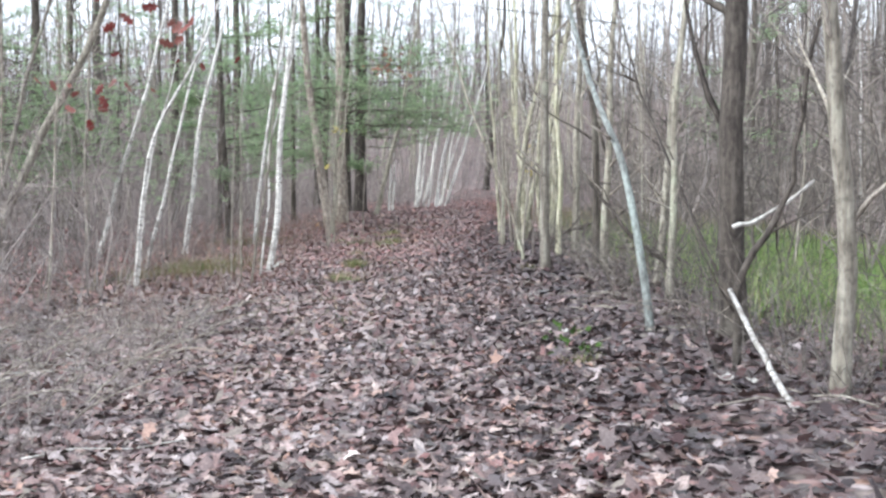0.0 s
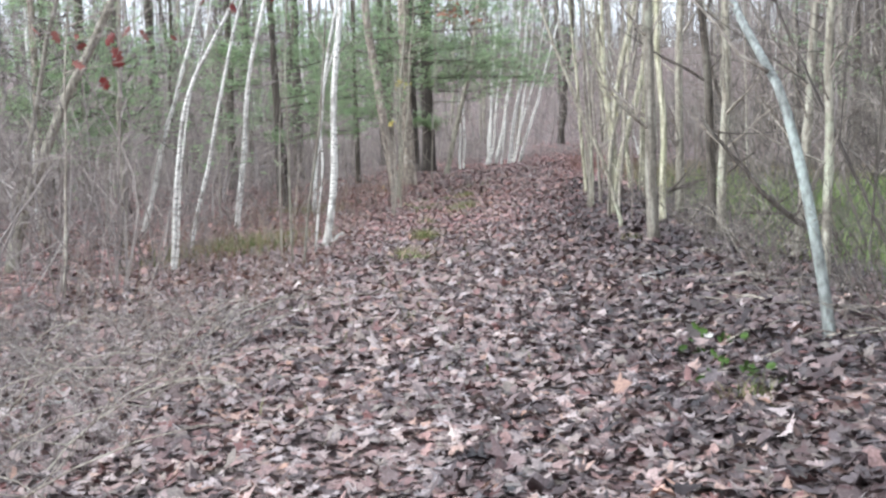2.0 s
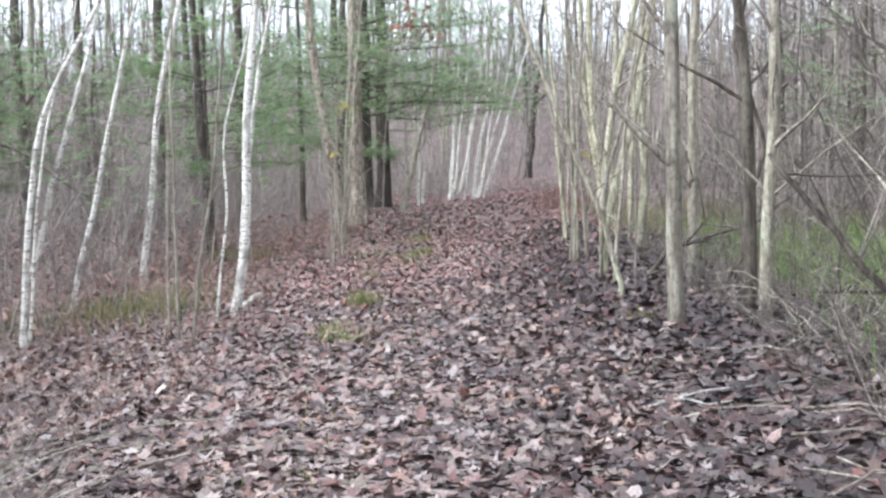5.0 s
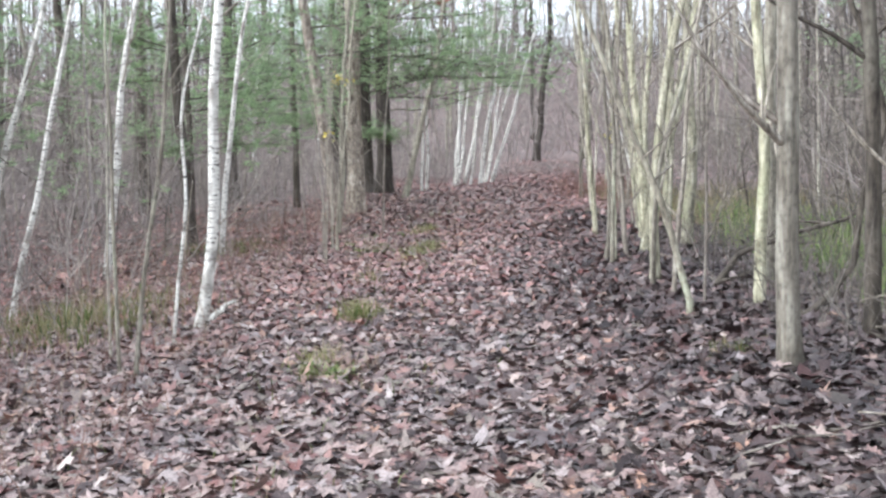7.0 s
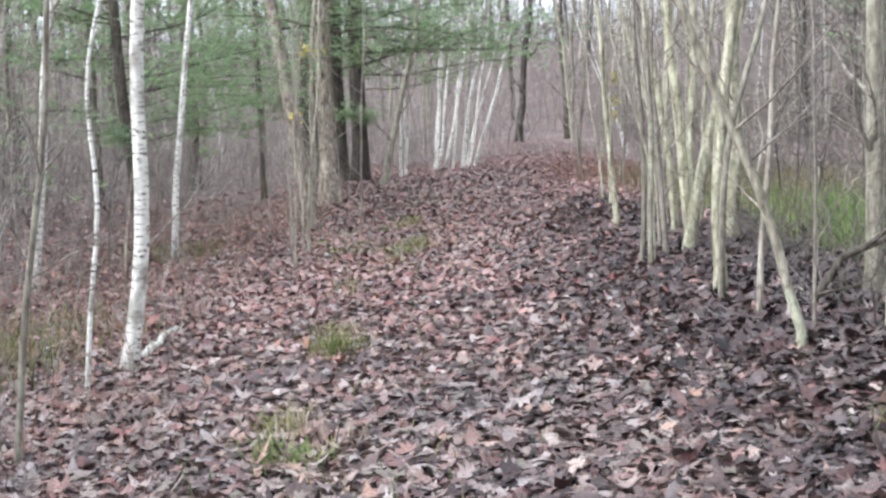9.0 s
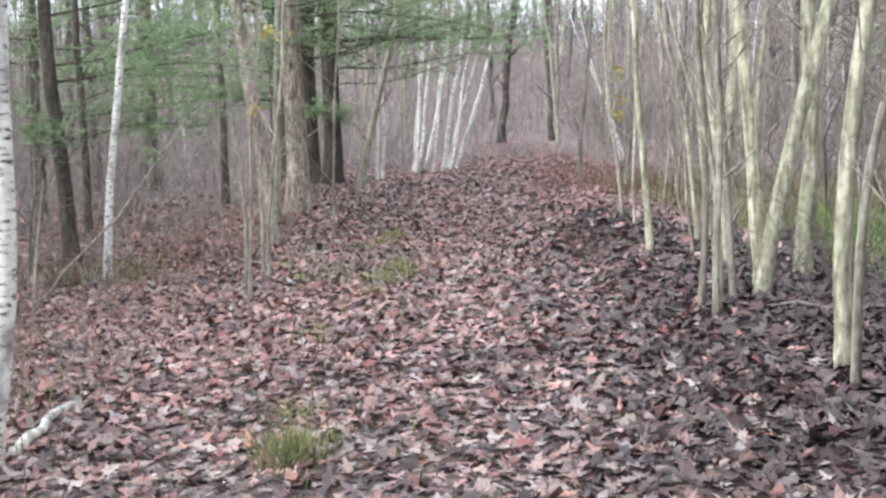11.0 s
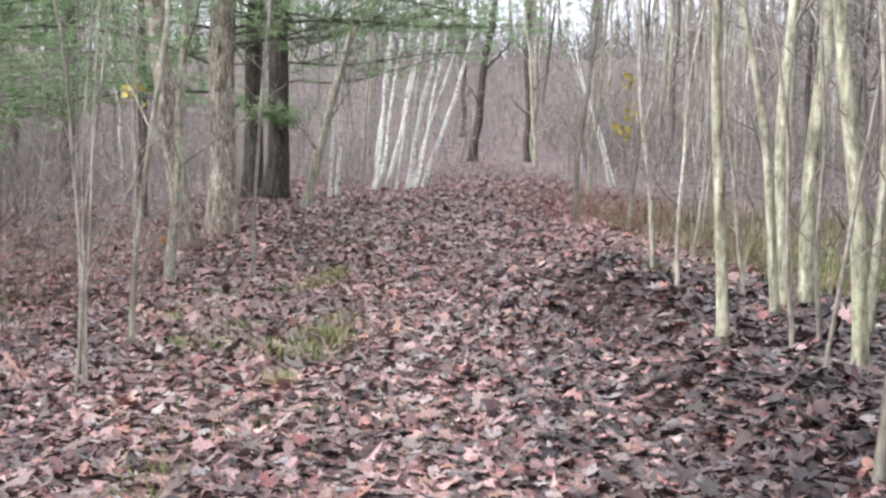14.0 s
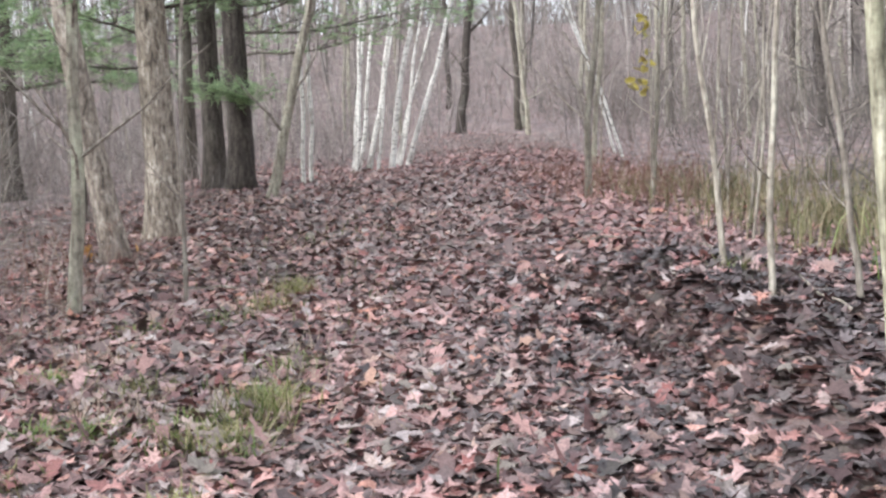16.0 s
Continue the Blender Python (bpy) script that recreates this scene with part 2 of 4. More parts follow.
gx, gy = spread(-900, -9, 9, 900, 0.14, 46), spread(-700, 0, 50, 1500, 0.22, 50)
GX, GY = np.meshgrid(gx, gy)
gv = np.stack([GX, GY, land(GX, GY)], -1).reshape(-1, 3)
nx = len(gx)
gf = [(j * nx + i, j * nx + i + 1, (j + 1) * nx + i + 1, (j + 1) * nx + i) for j in range(len(gy) - 1) for i in range(nx - 1)]
ground = tagged(new("ground", mesh_of("ground", gv, gf, SOIL)), "woodland floor thick with fallen brown leaves", "ground", kind="structure")


# ---- geometry helpers ----
class Geo:
    """Gathers tubes and blades into one mesh."""

    def __init__(self):
        self.v, self.f = [], []

    def tube(self, pts, radii, sides=6, cap=True):
        pts = [Vector(p) for p in pts]
        k0 = len(self.v)
        ref = Vector((0.31, 0.9, 0.12))
        for i, p in enumerate(pts):
            d = (pts[min(i + 1, len(pts) - 1)] - pts[max(i - 1, 0)]).normalized()
            a = d.cross(ref if abs(d.dot(ref)) < 0.9 else Vector((1, 0, 0))).normalized()
            c = d.cross(a)
            for s in range(sides):
                w = 2 * math.pi * s / sides
                self.v.append(tuple(p + radii[i] * (math.cos(w) * a + math.sin(w) * c)))
        for i in range(len(pts) - 1):
            for s in range(sides):
                a, b = k0 + i * sides + s, k0 + i * sides + (s + 1) % sides
                self.f.append((a, b, b + sides, a + sides))
        if cap:
            self.f.append(tuple(range(k0 + sides - 1, k0 - 1, -1)))
            top = k0 + (len(pts) - 1) * sides
            self.f.append(tuple(range(top, top + sides)))

    def blade(self, base, tip, width, side):
        k = len(self.v)
        b, t = Vector(base), Vector(tip)
        m = b.lerp(t, 0.55) + Vector((0, 0, 0.08 * (t - b).length))
        w = Vector(side) * width
        self.v += [tuple(b - w), tuple(b + w), tuple(m + 0.8 * w), tuple(m - 0.8 * w), tuple(t)]
        self.f += [(k, k + 1, k + 2, k + 3), (k + 3, k + 2, k + 4)]

    def mesh(self, name, material, smooth=True):
        return mesh_of(name, self.v, self.f, material, smooth)


def part(name, geo, material, parent, label="", smooth=True):
    ob = new(name, geo.mesh(name, material, smooth))
    ob.parent = parent
    if label:
        ob["label"] = label
    return ob


def thing(name, x, y, label, category, group="", z=None):
    e = new(name)
    e.empty_display_size = 0.2
    e.location = (x, y, float(land(x, y)) if z is None else z)
    return tagged(e, label, category, group)


rng = random.Random(7)


def grow(geo, start, way, length, r, rs, forks=3, sides=5, up=0.25, tips=None):
    """A crooked limb with side twigs."""
    pts, radii = [Vector(start)], [r]
    d = Vector(way).normalized()
    n = max(4, int(length / 0.35))
    n = min(n, 9)
    for i in range(n):
        d = (d + Vector((rs.gauss(0, 0.13), rs.gauss(0, 0.13), rs.gauss(0, 0.1) + up / n))).normalized()
        pts.append(pts[-1] + d * (length / n))
        radii.append(max(0.0025, r * (1 - 0.85 * (i + 1) / n)))
    geo.tube(pts, radii, sides, cap=False)
    if tips is not None:
        tips += pts[2:]
    for k in range(forks):
        i = rs.randint(1, n - 1)
        side = Vector((rs.gauss(0, 1), rs.gauss(0, 1), rs.uniform(-0.2, 0.9))).normalized()
        dd = (d * 0.6 + side * 0.8).normalized()
        L = length * rs.uniform(0.25, 0.5)
        m = 3
        tp, tr = [pts[i]], [radii[i] * 0.6]
        for j in range(m):
            dd = (dd + Vector((rs.gauss(0, 0.15), rs.gauss(0, 0.15), rs.gauss(0.06, 0.1)))).normalized()
            tp.append(tp[-1] + dd * (L / m))
            tr.append(max(0.002, tr[0] * (1 - 0.8 * (j + 1) / m)))
        geo.tube(tp, tr, 3, cap=False)
        if tips is not None:
            tips += tp[1:]
    return pts


def needles(geo, tips, rs, per=3, size=0.13):
    """Flat sprays of long soft needles on a pine's twigs."""
    for p in tips:
        for _ in range(per):
            c = p + Vector((rs.gauss(0, 0.17), rs.gauss(0, 0.17), rs.gauss(-0.02, 0.06)))
            for _ in range(18):
                d = Vector((rs.gauss(0, 1), rs.gauss(0, 1), rs.gauss(0.15, 0.35))).normalized()
                s = d.cross(Vector((rs.gauss(0, 0.4), rs.gauss(0, 0.4), 1))).normalized()
                tip = c + d * size * rs.uniform(0.6, 1.3)
                k = len(geo.v)
                geo.v += [tuple(c - 0.0075 * s), tuple(c + 0.0075 * s), tuple(tip)]
                geo.f.append((k, k + 1, k + 2))


MAPLE = [(0.0, -0.46), (0.12, -0.26), (0.4, -0.32), (0.3, -0.1), (0.56, 0.12), (0.22, 0.14), (0.2, 0.3), (0.0, 0.62),
         (-0.22, 0.28), (-0.24, 0.14), (-0.54, 0.14), (-0.28, -0.1), (-0.38, -0.34), (-0.12, -0.26)]
OUTLINE = [(0.02, -0.6), (0.1, -0.38), (0.36, -0.36), (0.16, -0.16), (0.44, 0.04), (0.2, 0.14), (0.3, 0.42), (0.02, 0.6),
           (-0.28, 0.38), (-0.2, 0.16), (-0.44, 0.08), (-0.17, -0.14), (-0.34, -0.34), (-0.1, -0.38)]


def leaves_at(geo, tips, rs, per, size):
    for p in tips:
        for _ in range(per):
            q = Matrix.Translation(p + Vector((rs.gauss(0, 0.05), rs.gauss(0, 0.05), rs.gauss(-0.04, 0.05)))) @ Euler((rs.uniform(0, 6), rs.uniform(0, 6), rs.uniform(0, 6))).to_matrix().to_4x4()
            s = size * rs.uniform(0.7, 1.3)
            k = len(geo.v)
            for a, b in OUTLINE:
                geo.v.append(tuple(q @ Vector((a * s, b * s, 0.35 * s * a * a))))
            geo.v.append(tuple(q @ Vector((0, 0, -0.06 * s))))
            geo.f += [(k + i, k + (i + 1) % 14, k + 14) for i in range(14)]


# kind: bark, limb bark, height per radius, tallest, limbs, lowest limb, name, label, category
BIRCH = ("birch_tree", BIRCH_BARK, TWIG_BARK, 7, "slender white birch with dark bands, leafless, among leaf litter", 2.6)
GREY = ("maple_tree", GREY_BARK, TWIG_BARK, 11, "bare young maple with smooth grey lichen-flecked bark", 0.9)
PALE = ("maple_tree", LICHEN_BARK, TWIG_BARK, 6, "grey lichen-covered maple bowing over the bank", 2.0)
MOSSY = ("maple_tree", MOSSY_BARK, TWIG_BARK, 8, "bare maple trunk with pale green-grey mossy bark", 1.9)
DARK = ("dark_tree", DARK_BARK, DARK_BARK, 6, "bare dark-barked tree among brush", 1.6)
PINE = ("pine_tree", PINE_BARK, DARK_BARK, 9, "white pine with furrowed flaky bark and green needles", 3.2)
DARK_PINE = ("pine_tree", DARK_BARK, DARK_BARK, 9, "dark-barked pine with sweeping green needle boughs", 3.2)
SAPLING = ("sapling", TWIG_BARK, TWIG_BARK, 5, "thin bare sapling rising from the leaf litter", 0.5)


def trunk_line(r, height, lean, top, bend, rs, lean_y=0.0, kinks=1.0):
    pts, n = [], 16
    x = yv = 0.0
    z, prev = -0.12, -0.12
    wob = [rs.uniform(0, 6.28) for _ in range(4)]
    for i in range(n + 1):
        z = -0.12 + (height + 0.12) * (i / n) ** 1.35
        u = min(1.0, max(0.0, (z - 0.3 * bend) / max(0.3, 1.1 * bend)))
        s = lean + (top - lean) * u
        if z > bend * 2.2:
            s *= max(0.25, 1 - 0.12 * (z - bend * 2.2))
        x += s * (z - prev)
        yv += lean_y * (z - prev)
        prev = z
        a = kinks * (0.014 + 0.3 * r) * min(1, max(0, z))
        pts.append(Vector((x + a * math.sin(1.9 * z + wob[0]) + 0.4 * a * math.sin(4.3 * z + wob[2]), yv + a * math.sin(1.6 * z + wob[1]), z)))
    return pts


def bent_line(marks, height):
    """A trunk's middle line through a few marks (offset, height and, where it matters, depth), drawn on upwards and slowly straightening."""
    xs, zs, ys = [0.0] + [m[0] for m in marks], [0.0] + [m[1] for m in marks], [0.0] + [m[2] if len(m) > 2 else 0.0 for m in marks]
    slope = (xs[-1] - xs[-2]) / max(0.2, zs[-1] - zs[-2])
    while zs[-1] < height:
        slope *= 0.8
        xs.append(xs[-1] + 0.7 * slope)
        zs.append(zs[-1] + 0.7)
        ys.append(ys[-1] + 0.3 * (ys[-1] - ys[-2]))
    zf = np.linspace(-0.12, height, 26)
    xf, yf = np.interp(zf, zs, xs), np.interp(zf, zs, ys)
    xf = xf + 0.022 * np.sin(2.3 * zf + 9 * marks[0][1]) * np.clip(zf, 0, 1) + 0.014 * np.sin(5.1 * zf + 5 * marks[-1][1]) * np.clip(zf, 0, 1)
    soft = np.convolve(np.pad(xf, 2, mode="edge"), [0.1, 0.22, 0.36, 0.22, 0.1], "valid")
    return [Vector((float(a) if z > 0.2 else 0.5 * float(a), float(d) + 0.012 * math.sin(2.1 * z), float(z))) for a, d, z in zip(soft, yf, zf)]


def wood(kind, x, y, r, lean=0.0, top=0.0, bend=1.5, limbs=None, height=None, low=None, label="", group="", green=None, boughs=(), line=None):
    """A standing tree: one trunk, each limb a part, needles where it is a pine."""
    name, skin, limb_skin, n_limbs, text, lowest = kind
    rs = random.Random(int(1000 * abs(x)) * 31 + int(1000 * y))
    height = height or (min(15.0, 4.0 + 75 * r) if name != "sapling" else min(6.0, 2.2 + 90 * r))
    low = lowest if low is None else low
    t = thing(name, x, y, label or text, "sapling" if name == "sapling" else "tree", group)
    line = bent_line(line, height) if line else trunk_line(r, height, lean, top, bend, rs, rs.uniform(-0.03, 0.03), 0.3 if name == "pine_tree" else 1.0)
    radii = []
    for p in line:
        flare = 1 + (0.6 if r > 0.15 else 0.45) * math.exp(-max(0.0, p.z + 0.1) / (1.6 * r + 0.05))
        radii.append(max(0.004, r * flare * max(0.12, 1 - 0.85 * (max(0.0, p.z) / height) ** 1.2)))
    g = Geo()
    g.tube(line, radii, 10 if r > 0.03 else 6)
    part("trunk", g, skin, t)
    n_limbs = limbs if limbs is not None else n_limbs
    for z, az, span in boughs:
        i = max(1, sum(1 for p in line if p.z < z))
        g, tips = Geo(), []
        a = radians(az)
        grow(g, line[i - 1].lerp(line[i], (z - line[i - 1].z) / (line[i].z - line[i - 1].z)), (math.cos(a), math.sin(a), 0.1), span, 0.008 + 0.004 * span, rs, 14, 5, -0.1, tips)
        limb = part("branch", g, limb_skin, t)
        g = Geo()
        needles(g, tips, rs, 2 if span < 1.5 else 3)
        part("needles", g, NEEDLE, limb, "soft green needle tufts", smooth=False)
    for k in range(n_limbs):
        z = low + (height * 0.92 - low) * ((k + rs.random()) / n_limbs) ** 1.7
        i = max(1, min(len(line) - 2, sum(1 for p in line if p.z < z)))
        u = min(1.0, max(0.0, (z - line[i - 1].z) / (line[i].z - line[i - 1].z)))
        start, rr = line[i - 1].lerp(line[i], u), radii[i - 1] + (radii[i] - radii[i - 1]) * u
        az = rs.uniform(0, 6.283)
        g = Geo()
        if name == "pine_tree":
            tips = []
            grow(g, start, (math.cos(az), math.sin(az), 0.12), rs.uniform(1.4, 2.6) * (1 if r > 0.05 else 0.6), max(0.008, rr * 0.2), rs, 6, 4, 0.05, tips)
            limb = part("branch", g, limb_skin, t)
            if green is None or rs.random() < green:
                g = Geo()
                needles(g, tips, rs)
                part("needles", g, NEEDLE, limb, "soft green needle tufts", smooth=False)
        else:
            rise = rs.uniform(0.5, 1.3)
            grow(g, start, (math.cos(az), math.sin(az), rise), rs.uniform(0.7, 1.7) * (0.6 + 5 * min(r, 0.12)), max(0.004, rr * rs.uniform(0.25, 0.45)), rs, 3, 4)
            part("branch", g, limb_skin, t)
    return t


# ---- the trees beside the track ----
wood(GREY, 2.44, 7.08, 0.058, 0.02, -0.08, 1.0)
wood(DARK, 2.38, 9.40, 0.104, -0.01, -0.02, 1.3)
wood(GREY, 2.44, 12.41, 0.040, 0.02, 0.05, 1.4)
wood(GREY, 2.62, 14.20, 0.048, 0.10, 0.09, 0.9)
wood(MOSSY, 1.82, 17.82, 0.044, -0.00, -0.02, 1.1)
wood(SAPLING, 1.45, 18.02, 0.012, 0.01, -0.01, 1.2)
wood(SAPLING, -3.18, 18.04, 0.013, 0.03, 0.04, 1.5)
wood(SAPLING, 1.34, 18.79, 0.021, 0.04, 0.14, 1.4)
wood(GREY, -7.72, 19.84, 0.083, 0.26, 0.53, 1.6)
wood(GREY, -7.95, 20.37, 0.051, 0.20, 0.29, 2.6)
wood(GREY, -6.32, 21.20, 0.041, 0.00, 0.03, 2.4)
wood(BIRCH, -5.41, 21.65, 0.036, 0.21, 0.28, 1.3)
wood(SAPLING, 1.37, 21.98, 0.026, -0.07, 0.03, 1.8)
wood(MOSSY, 1.55, 22.06, 0.057, 0.17, 0.24, 0.9)
wood(SAPLING, 1.42, 22.57, 0.014, -0.06, -0.09, 1.4)
wood(MOSSY, 2.26, 23.29, 0.069, 0.03, 0.01, 0.9)
wood(SAPLING, -2.29, 24.41, 0.010, 0.06, 0.04, 0.9)
wood(SAPLING, -2.29, 24.69, 0.008, 0.00, 0.04, 1.0)
wood(SAPLING, -2.32, 24.76, 0.013, 0.01, -0.23, 1.8)
wood(SAPLING, -2.36, 24.79, 0.013, 0.03, 0.17, 1.9)
wood(BIRCH, -7.34, 25.24, 0.054, 0.29, 0.31, 1.9)
wood(GREY, -2.29, 25.89, 0.024, 0.01, 0.12, 0.9)
wood(SAPLING, -2.46, 26.70, 0.015, 0.02, 0.02, 0.8)
wood(SAPLING, -2.89, 26.93, 0.011, -0.02, -0.02, 1.1)
wood(GREY, -2.67, 29.20, 0.049, 0.08, 0.06, 1.5)
wood(SAPLING, 2.41, 29.54, 0.012, 0.11, 0.04, 1.0)
wood(SAPLING, 3.01, 31.49, 0.018, 0.12, 0.10, 0.7)
wood(PINE, -2.96, 32.10, 0.122, -0.12, -0.15, 0.9)
wood(PINE, -2.80, 33.70, 0.181, 0.02, 0.00, 1.3, boughs=[(1.9, 200, 1.8), (2.2, 185, 2.4), (2.5, 10, 2.6), (2.7, -20, 3.6), (2.9, 15, 4.2), (3.2, -10, 3.9), (3.5, 30, 3.4), (2.7, 170, 2.6), (3.3, 200, 2.8), (4.0, 5, 3.8), (4.5, -10, 3.6)])
wood(SAPLING, 3.54, 33.91, 0.020, 0.02, 0.05, 1.0)
wood(GREY, 1.94, 33.93, 0.041, 0.04, 0.08, 1.3)
wood(GREY, 2.89, 34.79, 0.030, 0.04, 0.10, 1.4)
wood(SAPLING, 5.86, 36.75, 0.025, 0.02, -0.26, 1.7)
wood(GREY, -2.08, 38.50, 0.081, 0.29, 0.23, 1.4)
wood(GREY, 3.20, 40.35, 0.047, 0.06, 0.08, 1.4)
wood(DARK_PINE, -2.71, 40.50, 0.209, 0.02, 0.01, 1.4, boughs=[(1.4, -70, 0.9), (1.6, -110, 1.1), (2.2, -24, 3.9), (2.6, -17, 4.6), (2.8, -5, 3.8), (3.0, -10, 3.6), (3.5, 10, 4.2), (4.1, -25, 3.8), (4.6, 15, 3.6), (5.2, 0, 3.6), (3.8, 180, 3.0)])
wood(DARK_PINE, -3.26, 41.50, 0.190, -0.01, 0.01, 1.4, boughs=[(3.0, 180, 3.0), (3.6, 150, 3.2), (4.2, 200, 3.2), (4.9, 170, 3.0)])
wood(BIRCH, -1.76, 42.00, 0.041, 0.02, 0.02, 2.2)
wood(BIRCH, -1.65, 42.50, 0.042, 0.03, 0.03, 2.7)
wood(BIRCH, 4.52, 44.00, 0.034, -0.32, -0.39, 1.5)
wood(BIRCH, 4.55, 45.00, 0.029, -0.28, -0.29, 1.2)
wood(BIRCH, -0.86, 46.00, 0.055, 0.05, 0.08, 1.3)
wood(BIRCH, -0.12, 46.40, 0.071, 0.14, 0.17, 1.4)
wood(BIRCH, -0.84, 46.60, 0.052, 0.17, 0.12, 1.5)
wood(BIRCH, -0.62, 47.00, 0.067, 0.20, 0.19, 1.9)
wood(BIRCH, 0.24, 47.00, 0.062, 0.31, 0.31, 1.5)
wood(BIRCH, -0.01, 47.50, 0.044, 0.26, 0.29, 1.2)
wood(BIRCH, -0.42, 46.20, 0.040, 0.12, 0.15, 1.6)
wood(BIRCH, 0.05, 46.80, 0.044, 0.22, 0.16, 1.3)
wood(BIRCH, -0.95, 46.90, 0.046, 0.11, 0.10, 1.4)
wood(GREY, 4.42, 58.00, 0.081, -0.04, -0.11, 1.8)
wood(DARK, 2.41, 60.00, 0.151, 0.08, 0.12, 2.1)
wood(DARK, 4.61, 62.00, 0.119, -0.03, -0.03, 2.0)
bowed_maple = wood(PALE, 1.76, 9.70, 0.036, line=[(-0.03, 0.41, 0.02), (-0.1, 0.9, 0.1), (-0.21, 1.33, 0.22), (-0.28, 1.55, 0.3), (-0.34, 1.8, 0.64), (-0.4, 2.1, 1.0), (-0.5, 2.7, 1.5)], height=5.0)
wood(GREY, 1.43, 15.43, 0.064, line=[(-0.06, 0.6), (-0.05, 1.34), (-0.04, 2.31), (-0.05, 2.79)])
wood(GREY, 2.30, 16.26, 0.053, line=[(-0.02, 0.57), (0.0, 1.26), (0.08, 1.89), (0.04, 2.62), (0.06, 2.93)])
wood(DARK, 2.22, 16.50, 0.054, line=[(-0.01, 0.81), (0.01, 1.62), (-0.06, 2.26), (-0.16, 2.79), (-0.2, 2.95)])
wood(GREY, -2.73, 17.17, 0.020, line=[(0.05, 0.47), (0.14, 1.05), (0.2, 1.49), (0.29, 1.99), (0.35, 2.48)])
wood(GREY, -2.91, 17.40, 0.016, line=[(-0.02, 0.59), (-0.02, 1.23), (0.01, 1.93), (0.02, 2.28)], limbs=4)
wood(GREY, 1.30, 17.67, 0.027, line=[(-0.06, 0.11), (-0.1, 0.37), (-0.17, 0.65), (-0.28, 1.05), (-0.41, 1.28), (-0.58, 1.76), (-0.73, 2.07)], label="slender bare maple bent far over the track")
wood(BIRCH, -4.64, 18.02, 0.034, line=[(0.08, 1.25), (0.22, 2.05), (0.44, 2.66), (0.82, 3.21), (1.05, 3.69)])
wood(BIRCH, -4.66, 18.26, 0.018, line=[(0.1, 1.34), (0.26, 2.03), (0.39, 2.6), (0.56, 3.15), (0.65, 3.71)], limbs=3)
wood(BIRCH, -2.81, 18.56, 0.018, line=[(0.05, 0.64), (0.16, 1.25), (0.12, 1.53), (0.13, 1.93), (0.33, 2.64)], limbs=2, label="thin crooked birch stem with peeling pale bark")
wood(GREY, 2.25, 19.32, 0.061, line=[(-0.0, 0.68), (0.01, 1.69), (0.03, 2.69), (0.05, 3.35)])
wood(GREY, 1.28, 19.50, 0.024, line=[(-0.0, 0.57), (0.02, 1.09), (0.13, 1.48), (0.28, 1.86), (0.39, 2.24)], limbs=3)
wood(BIRCH, -2.85, 19.53, 0.055, line=[(0.2, 0.77), (0.23, 1.73), (0.26, 2.62), (0.33, 3.3), (0.42, 3.77)])
wood(MOSSY, 1.36, 19.86, 0.046, line=[(-0.03, 0.48), (-0.01, 1.03), (0.03, 1.61), (0.08, 2.01), (0.17, 2.27)])
wood(GREY, 1.18, 21.72, 0.025, line=[(0.01, 0.44), (0.02, 0.81), (0.02, 1.19), (-0.01, 1.72)])
wood(GREY, 1.22, 21.78, 0.014, line=[(-0.0, 0.75), (-0.08, 1.12), (-0.15, 1.4), (-0.22, 1.63)], limbs=4)
wood(GREY, 1.15, 22.03, 0.025, line=[(0.04, 0.73), (0.02, 1.46), (-0.01, 2.06), (-0.02, 2.56)], limbs=4)
wood(MOSSY, 1.65, 22.31, 0.049, line=[(-0.06, 0.63), (-0.1, 1.26), (-0.17, 1.94), (-0.19, 2.5)])
wood(SAPLING, 1.50, 23.50, 0.012, line=[(0.05, 0.43), (0.12, 0.77), (0.15, 1.27)])
wood(MOSSY, 1.80, 23.80, 0.040, line=[(-0.03, 0.6), (-0.12, 1.07), (-0.18, 1.57), (-0.22, 1.91)])
wood(DARK_PINE, -5.10, 28.80, 0.095, line=[(-0.12, 2.0), (-0.19, 3.4), (-0.26, 5.7)], limbs=9, boughs=[(1.6, 5, 1.8), (1.65, -80, 0.8), (2.3, -5, 2.7), (2.5, 20, 2.2), (2.8, 190, 1.4), (3.1, 0, 2.4), (3.3, 170, 1.6)])
wood(SAPLING, 1.62, 24.30, 0.013, line=[(-0.04, 0.51), (-0.07, 0.95), (-0.17, 1.56)])
wood(MOSSY, 1.28, 24.46, 0.034, line=[(-0.0, 0.32), (-0.05, 0.94), (-0.11, 1.63), (-0.14, 1.96)])
wood(SAPLING, 1.87, 24.57, 0.014, line=[(-0.03, 0.53), (-0.05, 1.1), (-0.08, 1.66)])
wood(MOSSY, 2.31, 24.94, 0.031, line=[(0.02, 0.61), (0.03, 1.02), (0.04, 1.53), (0.14, 2.08)])
wood(BIRCH, -5.42, 25.06, 0.056, line=[(0.18, 1.13), (0.28, 2.28), (0.47, 3.32), (0.73, 4.35), (0.83, 4.72)])
wood(MOSSY, 2.03, 25.80, 0.032, line=[(-0.06, 0.54), (-0.14, 1.32), (-0.25, 1.68), (-0.36, 2.17)])
wood(SAPLING, 1.47, 26.28, 0.017, line=[(-0.03, 0.7), (0.01, 1.26), (0.1, 1.9)])
wood(MOSSY, 2.30, 26.38, 0.048, line=[(-0.07, 0.84), (-0.1, 1.41), (-0.07, 1.93), (-0.05, 2.27)])
wood(SAPLING, 2.06, 26.63, 0.018, line=[(-0.1, 0.71), (-0.18, 1.2), (-0.21, 1.91)])
